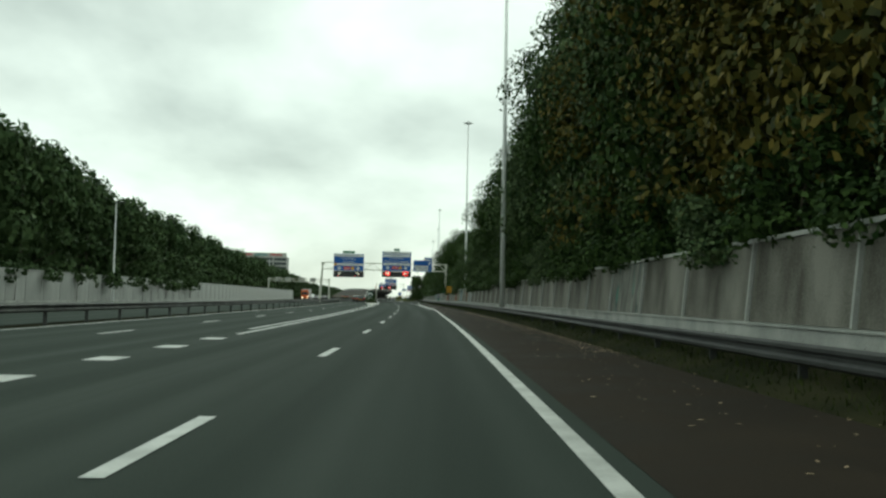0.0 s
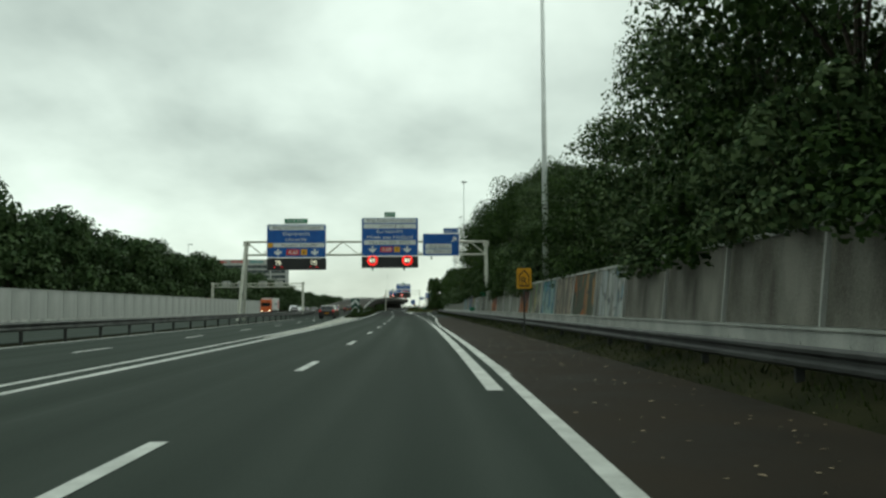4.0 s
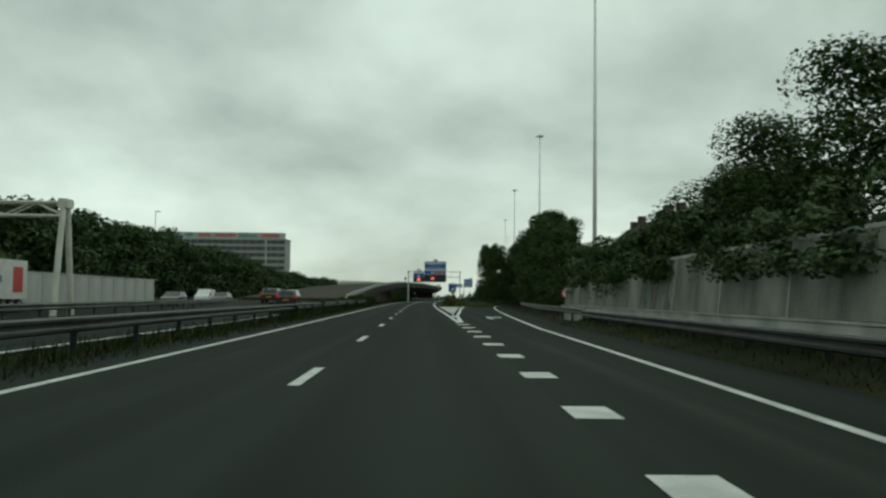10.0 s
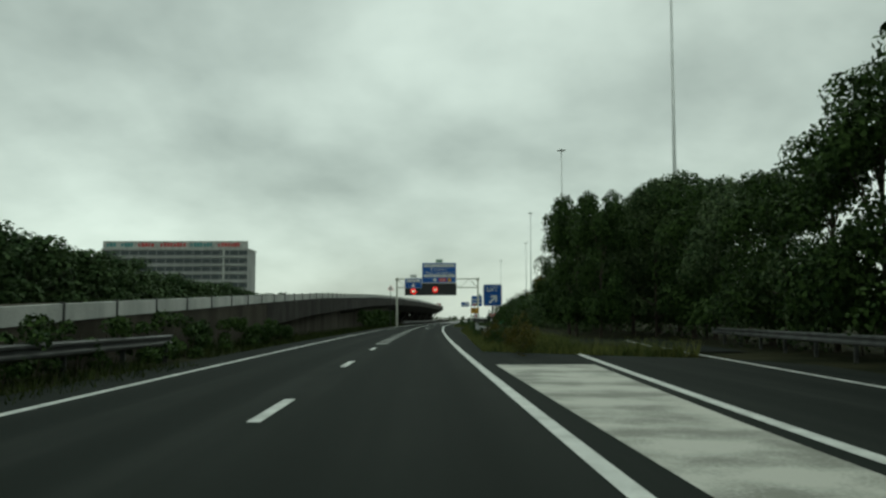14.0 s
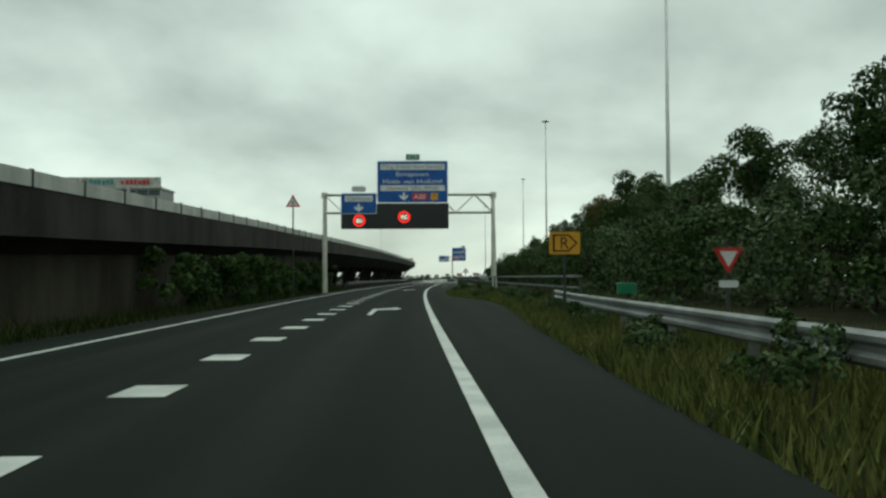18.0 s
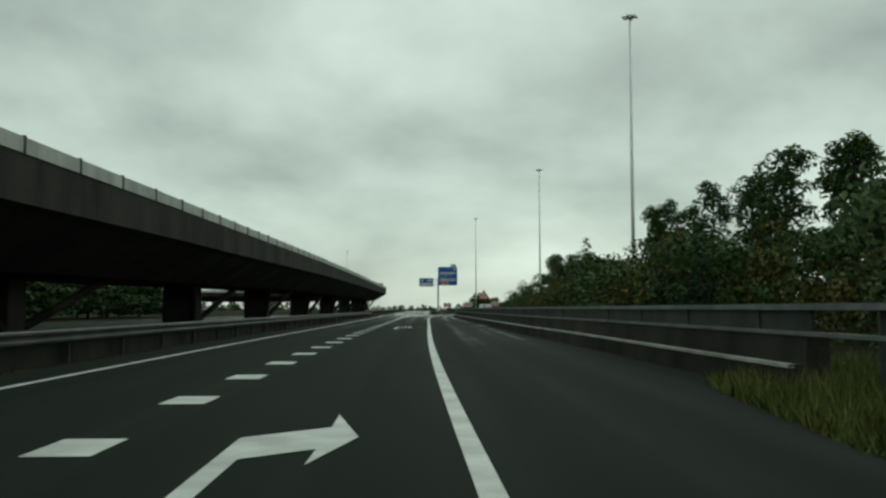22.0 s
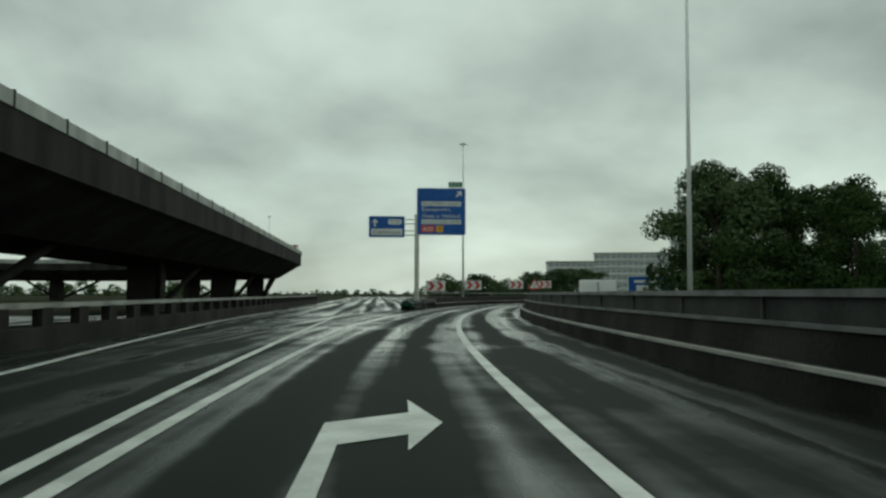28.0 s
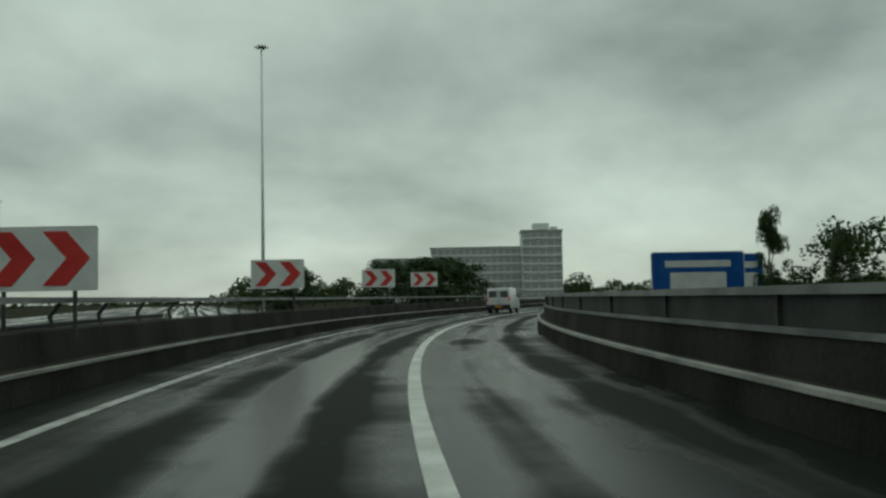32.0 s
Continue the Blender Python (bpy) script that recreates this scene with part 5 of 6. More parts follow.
yld = post_sign("give_way_sign", there(394.5, 8.6), 1.8, "red and white give way triangle above a small plate")
ob = part("board", flat_shape([(-0.28, 0.16), (0.28, 0.16), (0, -0.32)], 0.03), M["red"], yld, m=Matrix.Translation((0, 0, 1.55)))
part("field", flat_shape([(-0.17, 0.10), (0.17, 0.10), (0, -0.19)], 0.01), M["white"], ob, m=Matrix.Translation((0, -0.012, 0)))
part("plate", plate(0.36, 0.13, 0.02, 0.03), M["white"], yld, m=Matrix.Translation((0, 0, 1.05)))


def chevron_board(m, w, h, z, left=False):
    base = thing("chevron_sign", m, "red and white chevron board on posts above the barrier", "chevron board", "chevron boards round the bend")
    for x in (-w * 0.3, w * 0.3):
        part("post", rods([((x, 0.06, 0.0), (x, 0.06, z + h / 2))], 0.035), M["galv_dull"], base)
    ob = part("board", plate(w, h, 0.03, 0.04), M["white"], base, m=Matrix.Translation((0, 0, z)))
    for k in range(2):
        x0, a = -w * 0.42 + k * w * 0.46, w * 0.2
        pts = [(x0, h * 0.42), (x0 + a, h * 0.42), (x0 + a + w * 0.2, 0), (x0 + a, -h * 0.42), (x0, -h * 0.42), (x0 + w * 0.2, 0)]
        if left:
            pts = [(-x, zz) for x, zz in pts]
        part("chevron", flat_shape(pts, 0.008), M["red"], ob, m=Matrix.Translation((0, -0.010, 0)))
    return base


for x, y in ((-16.6, 653.9), (-11.3, 671.0), (-3.4, 691.0), (3.0, 704.5)):
    chevron_board(Matrix.Translation((x, y, 0)) @ Matrix.Rotation(-0.28, 4, "Z"), 1.8 + (y - 654) * 0.004, 0.98 + (y - 654) * 0.002, 1.9 + (y - 654) * 0.014)
chevron_board(Matrix.Translation((-34.0, 697.5, 5.2)) @ Matrix.Rotation(0.1, 4, "Z"), 2.0, 1.2, 2.2, True)

# crash cushion at the fork and its barrier
cush = thing("crash_cushion", there(659.6, -1.72) @ Matrix.Scale(0.9, 4), "dark green crash cushion with folded side rails on the fork's nose", "crash cushion")
# a low wedge: a roofed nose on legs, then overlapping corrugated side panels under pale covers
bm = bmesh.new()
lo = [(-0.50, 0.0, 0.30), (0.50, 0.0, 0.30), (0.58, 1.3, 0.30), (-0.58, 1.3, 0.30)]
hi = [(-0.46, -0.02, 0.50), (0.0, 0.10, 0.84), (0.46, -0.02, 0.50), (0.58, 1.3, 0.56), (0.0, 1.3, 0.84), (-0.58, 1.3, 0.56)]
v = [bm.verts.new(p) for p in lo + hi]
for f in ((0, 1, 6, 5, 4), (1, 2, 7, 6), (2, 3, 9, 8, 7), (3, 0, 4, 9), (5, 6, 7, 8), (4, 5, 8, 9), (3, 2, 1, 0)):
    bm.faces.new([v[k] for k in f])
nose = part("nose", bm, M["crash_nose"], cush, "dark green roofed nose")
for x in (-0.42, 0.42):
    for y in (0.15, 1.9, 3.6, 5.2):
        part("leg", boxed(x - 0.05, x + 0.05, y - 0.05, y + 0.05, 0.0, 0.5, bevel=0.01), M["black"], cush)
for sgn in (-1, 1):
    for k in range(4):
        y0, x0 = 1.2 + 1.15 * k, sgn * (0.56 + 0.035 * k)
        bm = bmesh.new()
        rows = []
        for y in (y0, y0 + 1.25):
            rows.append([bm.verts.new((x0 + sgn * (o + 0.012 * (y > y0)), y, z)) for o, z in ((0, 0.06), (0.05, 0.14), (0.05, 0.26), (0, 0.36), (0.05, 0.46), (0.05, 0.62), (0, 0.70))])
        for j in range(6):
            bm.faces.new((rows[0][j], rows[0][j + 1], rows[1][j + 1], rows[1][j]))
        part("side_panel", bm, M["black"], cush, "dark side panel")
part("body", boxed(-0.5, 0.5, 1.25, 8.4, 0.04, 0.62, bevel=0.03), M["crash_dark"], cush, "dark body")
for k in range(4):
    part("cover", boxed(-0.52 - 0.035 * k, 0.52 + 0.035 * k, 1.35 + 1.15 * k, 2.44 + 1.15 * k, 0.68, 0.72, bevel=0.015), M["crash_dark"], cush, "dark green cover plate")

# arrow board where the carriageways part
gore = thing("fork_sign", there(211.0, -5.3), "green and white upward chevron board in the shrubs at the fork", "road sign")
part("post", rods([((0, 0.06, GROUND_Z), (0, 0.06, 2.3))], 0.06), M["galv_dull"], gore)
ob = part("board", flat_shape([(-0.6, -1.0), (0.6, -1.0), (0.6, 1.08), (-0.6, 1.08)], 0.04), M["crash_green"], gore, m=Matrix.Translation((0, 0, 1.4)))
for z in (-0.72, 0.24):
    pts = [(-0.58, z - 0.24), (0, z + 0.34), (0.58, z - 0.24), (0.58, z + 0.20), (0, z + 0.78), (-0.58, z + 0.20)]
    part("chevron", flat_shape(pts, 0.01), M["white"], ob, m=Matrix.Translation((0, -0.02, 0)))

# blue signs far off beyond the bend
for x, y, w in ((11.7, 681, 5.0), (16.1, 683, 1.9)):
    ob = thing("direction_sign", Matrix.Translation((x, y, 0)) @ Matrix.Rotation(-0.25, 4, "Z"), "distant blue direction board beyond the parapet", "road sign")
    for q in (-0.3, 0.3):
        part("post", rods([((q * w, 0.1, GROUND_Z), (q * w, 0.1, 3.3))], 0.08), M["galv_dull"], ob)
    bb = board(ob, -w / 2, w / 2, 0.9, 3.4, y=-0.05)
    stripe(bb, 0, 0.6, w * 0.7, 0.35)
    stripe(bb, 0, -0.3, w * 0.6, 0.9)


# ---- lamp masts ----
def mast(m, h, label="tall tapered grey lighting mast"):
    base = thing("lamp_mast", m, label, "lamp mast", "lamp masts along the motorway")
    part("base", rods([((0, 0, GROUND_Z), (0, 0, 0.5))], 0.3, 12), M["concrete"], base)
    bm = bmesh.new()
    rod(bm, (0, 0, 0.3), (0, 0, h), 0.21, 0.10, 12)
    part("pole", bm, M["mast"], base, smooth=True)
    hub = part("crown", boxed(-0.22, 0.22, -0.22, 0.22, h - 0.1, h + 0.2, bevel=0.06), M["galv"], base)
    for k in range(6):
        a = radians(60 * k)
        m2 = Matrix.Rotation(a, 4, "Z")
        part("lamp", boxed(0.2, 0.78, -0.13, 0.13, h - 0.12, h + 0.05, bevel=0.04), M["mast"], hub, m=m2)
    return base


MASTS = [(68, 8.15), (142, 10.7), (285, 16.4), (369, 21.6)]
first = mast(there(*MASTS[0]), 29.5)
for s, d in MASTS[1:]:
    copy_thing(first, there(s, d))
for x, y in ((0.0, 451.5), (-0.9, 542.0), (2.0, 638.8), (-5.94, 739.4), (-62, 905)):
    copy_thing(first, Matrix.Translation((x, y, 0)))


def street_lamp(m, h):
    base = thing("street_lamp", m, "slim pale street lamp beside the far noise wall", "street lamp", "street lamps behind the far wall")
    bm = bmesh.new()
    rod(bm, (0, 0, GROUND_Z), (0, 0, h), 0.14, 0.07, 8)
    part("pole", bm, M["mast"], base)
    part("lamp", boxed(-0.1, 0.9, -0.12, 0.12, h - 0.05, h + 0.1, bevel=0.03), M["galv_dull"], base)
    return base


lamp = street_lamp(there(137, -46), 16)
for s in (215, 295, 375):
    copy_thing(lamp, there(s, -47))
street_lamp(there(103, -32.5), 11.4)


# small green boxes on the noise wall's posts
for s, d, z, w, h in ((183.0, 8.95, 0.95, 0.5, 0.4), (171.5, 9.1, 2.45, 0.62, 0.42), (412.0, 10.6, 0.75, 0.7, 0.42)):
    ob = thing("marker_box", there(s, d), "small green marker box on a post beside the road", "marker box")
    part("post", rods([((0, 0.05, GROUND_Z), (0, 0.05, z))], 0.03), M["galv_dull"], ob)
    part("body", boxed(-w / 2, w / 2, -0.1, 0.1, z - h / 2, z + h / 2, bevel=0.03), M["green"], ob)

# ---- plants ----
def leaf_mesh(name, blobs, n, size, mat, seed, flat=1.0):
    """Many small bent leaf sprays on and inside the given (x, y, z, radius) lumps."""
    rng = np.random.default_rng(seed)
    b = np.array(blobs, float)
    vol = b[:, 3] ** 2
    which = rng.choice(len(b), n, p=vol / vol.sum())
    way = rng.normal(size=(n, 3))
    way /= np.linalg.norm(way, axis=1, keepdims=True)
    way[:, 2] = np.where(way[:, 2] < -0.55, -way[:, 2], way[:, 2])
    rad = b[which, 3] * rng.uniform(0.55, 1.06, n) ** 0.6
    pos = b[which, :3] + way * rad[:, None] * np.array([1, 1, flat])
    u = rng.normal(size=(n, 3))
    u -= way * (u * way).sum(1, keepdims=True) * 0.55
    u /= np.linalg.norm(u, axis=1, keepdims=True)
    w = np.cross(u, way + 0.35 * rng.normal(size=(n, 3)))
    w /= np.linalg.norm(w, axis=1, keepdims=True) + 1e-9
    k = size * rng.uniform(0.6, 1.35, (n, 1))
    v = np.stack([pos - u * k * 0.55, pos + w * k * 0.38 + way * k * 0.10, pos + u * k * 0.6 - way * k * 0.12, pos - w * k * 0.38 + way * k * 0.05], 1)
    me = bpy.data.meshes.new(name)
    me.vertices.add(4 * n)
    me.vertices.foreach_set("co", v.ravel())
    me.loops.add(4 * n)
    me.loops.foreach_set("vertex_index", np.arange(4 * n))
    me.polygons.add(n)
    me.polygons.foreach_set("loop_start", np.arange(0, 4 * n, 4))
    me.materials.append(M[mat])
    me.update()
    return me


def lumps(rng, h, r, n, low=0.12, shape="round"):
    out = []
    for i in range(n):
        t = rng.uniform(low, 0.97) if shape == "round" else low + (0.97 - low) * (i + 0.5) / n
        if shape == "round":
            wide = r * (1 - abs(t - 0.5) ** 1.7 * 1.7)
        elif shape == "column":
            wide = r * (1 - abs(t - 0.42) * 1.1)
        else:
            wide = r * (1.02 - t)
        a, q = rng.uniform(0, 6.283), wide * rng.uniform(0.25, 1.0)
        out.append((q * math.cos(a), q * math.sin(a), t * h, r * rng.uniform(0.22, 0.42) * (1.0 if shape != "cone" else 0.62 * max(0.22, 1.05 - t))))
    return out


def tree(seed, h, r, mat, label, n=6000, size=0.34, shape="round", low=0.12, lumps_n=26, category="tree", inner=0):
    rng = np.random.default_rng(seed)
    base = thing("tree" if shape != "bush" else "bush", Matrix.Identity(4), label, category)
    bl = lumps(rng, h, r, lumps_n, low, shape if shape != "bush" else "round")
    bm = bmesh.new()
    rod(bm, (0, 0, GROUND_Z), (0.1, 0.05, h * 0.45), 0.035 * h * 0.5, 0.018 * h * 0.5, 8)
    rod(bm, (0.1, 0.05, h * 0.44), (0.0, 0.1, h * 0.85), 0.018 * h * 0.5, 0.03, 7)
    part("trunk", bm, M["bark"], base)
    bm = bmesh.new()
    for x, y, z, _ in bl[:9]:
        rod(bm, (0.05, 0.05, max(0.3, z * 0.6)), (x * 0.85, y * 0.85, z), 0.006 * h, 0.02, 5)
    part("branching", bm, M["bark"], base)
    piece("crown", leaf_mesh("crown", bl, n, size, mat, seed), base)
    if inner:
        piece("inner_crown", leaf_mesh("inner_crown", [(x * 0.8, y * 0.8, z, r0 * 0.72) for x, y, z, r0 in bl], inner, size * 1.45, mat, seed + 500), base)
    return base


rng = random.Random(7)
T_RIGHT = [tree(11, 12, 4.6, "leaf_dark", "dense dark green broadleaf tree behind the noise wall", 9000, 0.235, inner=2200),
           tree(12, 12, 4.8, "leaf_olive", "broadleaf tree turning olive and rust behind the noise wall", 9000, 0.235, inner=2200),
           tree(13, 12, 4.4, "leaf_grey", "grey-green broadleaf tree with pale leaf undersides", 9000, 0.23, inner=2200)]
T_NEAR = [tree(16, 12, 4.6, "leaf_dark", "dense dark green broadleaf tree leaning over the noise wall", 15000, 0.155, low=0.24, lumps_n=38, inner=4200),
          tree(17, 12, 4.7, "leaf_olive", "broadleaf tree turning olive and rust over the noise wall", 15000, 0.155, low=0.24, lumps_n=38, inner=4200),
          tree(18, 12, 4.5, "leaf_grey", "pale green broadleaf tree leaning over the noise wall", 15000, 0.155, low=0.24, lumps_n=38, inner=4200)]
T_BACK = [tree(14, 12, 5.0, "leaf_dark", "dark green broadleaf tree in the second row", 1900, 0.5),
          tree(15, 12, 5.0, "leaf_olive", "olive broadleaf tree in the second row", 1900, 0.5)]
T_FAR = [tree(21, 11, 4.8, "leaf_far", "dark woodland tree across the motorway", 3000, 0.46, lumps_n=44, inner=700),
         tree(22, 11, 4.4, "leaf_far", "dark woodland tree in the second row across the motorway", 1100, 0.7, inner=400)]
POPLAR = tree(31, 14, 2.2, "leaf_dark", "tall narrow dark green poplar among the bushes", 5600, 0.24, "column", 0.06, 70)
CONIFER = tree(32, 11, 4.0, "conifer", "dark pointed conifer above the rough bank", 7500, 0.2, "cone", 0.06, 190)
BUSH = [tree(41, 3.2, 2.4, "leaf_dark", "dense dark green bush at the roadside", 1500, 0.17, "bush", 0.05, 16, "bush"),
        tree(42, 3.0, 2.5, "leaf_grey", "grey-green bush on the verge", 1500, 0.17, "bush", 0.05, 16, "bush"),
        tree(43, 3.0, 2.4, "leaf_olive", "rust-tinged bush on the verge", 1500, 0.17, "bush", 0.05, 16, "bush")]


def overhang(seed, mat, label, n=3000, size=0.145):
    """A shrub grown up behind the wall whose boughs spill over the coping."""
    g = np.random.default_rng(seed)
    base = thing("bush", Matrix.Identity(4), label, "bush")
    bl = []
    for k in range(20):
        a, q = g.uniform(0, 6.283), g.uniform(0.3, 1.0)
        r0 = g.uniform(0.5, 0.85)
        bl.append((1.45 * q * math.cos(a), 2.9 * q * math.sin(a), 2.5 + r0 * 0.55 + g.uniform(0, 1.0) ** 1.6 * 2.2, r0))
    bm = bmesh.new()
    rod(bm, (0.5, 0, GROUND_Z), (0.45, 0.1, 2.4), 0.09, 0.06, 7)
    part("trunk", bm, M["bark"], base)
    bm = bmesh.new()
    for x, y, z, _ in bl[:12]:
        rod(bm, (0.45, 0.1, 2.0), (x * 0.9, y * 0.9, z), 0.045, 0.012, 5)
    part("branching", bm, M["bark"], base)
    piece("crown", leaf_mesh("crown", bl, n, size, mat, seed), base)
    piece("inner_crown", leaf_mesh("inner_crown", [(x * 0.9, y * 0.9, z, r0 * 0.75) for x, y, z, r0 in bl], n // 4, size * 1.6, mat, seed + 1), base)
    return base


SPILL = [overhang(51, "leaf_dark", "dark green boughs spilling over the noise wall"),
         overhang(52, "leaf_grey", "grey-green boughs spilling over the noise wall")]
used = set()


def plant(src, m, k, kz=None, turn=None):
    """Set out a plant; the first of each kind is the thing itself."""
    mm = m @ Matrix.Rotation(rng.uniform(0, 6.28) if turn is None else turn, 4, "Z") @ Matrix.Diagonal((k, k, kz or k, 1))
    if src.name not in used:
        used.add(src.name)
        src.matrix_basis = mm
        return src
    return copy_thing_at(src, mm)


def copy_thing_at(src, mm):
    keep = src.matrix_basis.copy()
    src.matrix_basis = Matrix.Identity(4)
    ob = copy_thing(src, mm)
    src.matrix_basis = keep
    return ob


def thicket(name, places, mat, per, size, label, seed, low=0.05):
    """Shrubs grown into one another: places are (s, d, radius, height)."""
    g = np.random.default_rng(seed)
    blobs, stems = [], bmesh.new()
    for s, d, r, high in places:
        p = along(s, d)
        for q in range(5):
            a, t = g.uniform(0, 6.283), g.uniform(low, 0.85)
            w = r * 0.75 * math.sqrt(g.uniform())
            rr = min(r, high) * g.uniform(0.28, 0.45)
            blobs.append((p.x + w * math.cos(a), p.y + w * math.sin(a), GROUND_Z + max(rr * 0.6, t * high), rr))
        rod(stems, (p.x, p.y, GROUND_Z), (p.x + 0.1, p.y, high * 0.6), 0.025, 0.012, 5)
    base = thing(name, Matrix.Identity(4), label, "shrubs", kind="stuff")
    part("stems", stems, M["bark"], base)
    piece("leaves", leaf_mesh("leaves", blobs, per * len(places), size, mat, seed), base)
    return base


# behind the right-hand noise wall: tall, then lower along the exit
top_right = lerp_table([(-40, 20), (20, 21), (62, 20), (80, 16), (105, 16), (118, 12), (127, 8.5), (143, 9.5), (160, 12), (175, 13.5), (192, 13.5), (199, 13.2), (205, 12), (209, 11), (215, 8.6), (226, 7.2), (236, 6.2), (258, 4.4),
                        (275, 4.6), (283, 6), (290, 7.4), (299, 9.2), (308, 9.6), (318, 10.4), (322, 10.2), (326, 8.2), (335, 7.2), (346, 8.2), (357, 9.8), (371, 11.8), (392, 11), (440, 8)])
s = -30.0
while s < 262:
    top = top_right(s)
    k = 0.62 + top * 0.036
    src = T_NEAR[1] if s < 30 or 200 < s < 208 else T_NEAR[rng.choice((0, 1, 2))] if s < 75 else T_NEAR[rng.choice((0, 0, 2))]
    plant(src, there(s, WALL_R(s) + (0.7 if s < 50 else 3.2 if 160 < s < 180 else 1.5) + 2.4 * k), k, top / 12 * rng.uniform(0.9, 1.06))
    if rng.random() < 0.5:
        plant(rng.choice(T_BACK), there(s + 3, WALL_R(s) + 9.5 + rng.uniform(0, 3)), k * 1.1, top / 12 * rng.uniform(0.9, 1.0))
    s += 6.2
BARE = ((24, 28), (33, 36), (114, 138), (164, 170))
s = -28.0
while s < 262:
    if not any(a <= s < b for a, b in BARE):
        plant(SPILL[rng.choice((0, 0, 1))], there(s, WALL_R(s) + rng.uniform(0.75, 1.1)), rng.uniform(0.95, 1.15), rng.uniform(0.8, 1.0) * (0.84 if 139 < s < 163 else 0.8 if s > 203 else 1.0), rng.choice((0.0, math.pi)) + rng.uniform(-0.1, 0.1))
    s += rng.uniform(3.0, 4.2)
# along the exit lane
s = 268.0
while s < 372:
    d = exit_right(s) + (9.6 if s < 278 else 5.2)
    plant(T_RIGHT[0] if s < 330 else rng.choice((T_RIGHT[0], T_RIGHT[2])), there(s, d + rng.uniform(0, 1.5)), top_right(s) / 12 * rng.uniform(0.9, 1.08))
    plant(rng.choice(BUSH[:2]), there(s + 2, d + 0.6), rng.uniform(0.8, 1.1), rng.uniform(1.0, 1.4))
    s += 5.2
for s, d, top in ((357, 13.4, 9.0), (362, 12.6, 9.6), (368, 13.0, 9.6), (374, 13.8, 9.6), (359, 17.5, 10), (366, 17.5, 10)):
    plant(T_RIGHT[0] if d < 13.5 else T_RIGHT[2], there(s, d), top / 12 * 0.72, top / 12)
# the rough bank on the right of the slip road
bank_top = lerp_table([(372, 10.5), (385, 11.8), (400, 12.2), (410, 10.8), (420, 9.4), (438, 8.8), (445, 7.4), (452, 8.6), (462, 10.6), (472, 9.6), (490, 7.8), (500, 6.4), (520, 5.2), (560, 5.2), (600, 4.8)])
s = 374.0
while s < 604:
    top = bank_top(s) * rng.uniform(0.86, 1.04)
    plant(rng.choice((T_RIGHT[0], T_RIGHT[0], T_RIGHT[2], T_RIGHT[2]) if s < 460 else (T_BACK[0], T_RIGHT[0], T_RIGHT[2], T_RIGHT[1])), there(s, 22.5 + rng.uniform(-1.5, 2)), top / 12 * 0.95, top / 12)
    plant(rng.choice(BUSH[:2] if s < 460 else BUSH), there(s + 2, 15.5 + rng.uniform(-1, 3)), rng.uniform(0.8, 1.35))
    plant(rng.choice(BUSH[:2] if s < 460 else BUSH), there(s + 4, 19 + rng.uniform(-1, 2)), rng.uniform(1.1, 1.7))
    s += 5.6
for s, d, top in ((512, 26, 10.5), (517, 28, 11.0), (525, 27, 12.0), (538, 29, 12), (543, 32, 11.5), (546, 26, 10)):
    plant(POPLAR, there(s, d), top / 14 * 1.35, top / 14)
for s, d, top in ((582, 22.6, 10.0), (588, 22, 6.5), (570, 18, 6.0), (490, 11.5, 3.2), (500, 13, 3.6)):
    plant(CONIFER, there(s, d), top / 11 * 1.25, top / 11)
for x, y, k in ((7.5, 647, 1.0), (9.3, 657.5, 0.86), (12.5, 653, 1.05), (22, 663, 0.95), (19, 657, 0.95), (29, 668, 0.85), (16, 640, 0.75), (14, 661, 0.9), (21, 665, 1.0), (20, 648, 0.9), (26, 660, 1.0)):
    plant(T_RIGHT[2] if y in (647, 668) else T_RIGHT[0], Matrix.Translation((x, y, 0)), k * 1.18, k)
for x, y, k in ((25, 686, 1.3), (29, 690, 1.6), (25, 676, 1.2), (8, 644, 1.6), (13, 650, 1.8), (12, 659, 1.7), (21, 668, 1.3), (6, 651, 1.3), (22, 668, 1.5), (17, 660, 1.8)):
    plant(BUSH[0], Matrix.Translation((x, y, 0)), k)
plant(T_RIGHT[0], Matrix.Translation((8.8, 671, 0)), 0.2, 0.37)
plant(T_RIGHT[2], Matrix.Translation((13.2, 672, 0)), 0.17, 0.32)
# woods across the motorway
top_left = lerp_table([(-60, 18), (85, 17.5), (108, 16.5), (123, 14.5), (168, 12), (300, 10.5), (390, 9.8), (434, 8), (504, 6.6), (620, 6)])
s = 20.0
while s < 620:
    for row in range(2):
        plant(T_FAR[row], there(s + 4 * row, -40.5 - 7 * row + rng.uniform(-1, 1)), 1.15, top_left(s) / 11 * rng.uniform(0.9, 1.08))
    s += 9.6
spots, s = [], 60.0
while s < 150:
    spots.append((s, -32.8 + rng.uniform(-0.3, 0.2), rng.uniform(1.6, 2.6), rng.uniform(3.4, 4.6)))
    s += rng.uniform(3.5, 9.0)
thicket("overgrowth", spots, "leaf_far", 420, 0.34, "dark boughs hanging over the far noise wall", 65, 0.5)
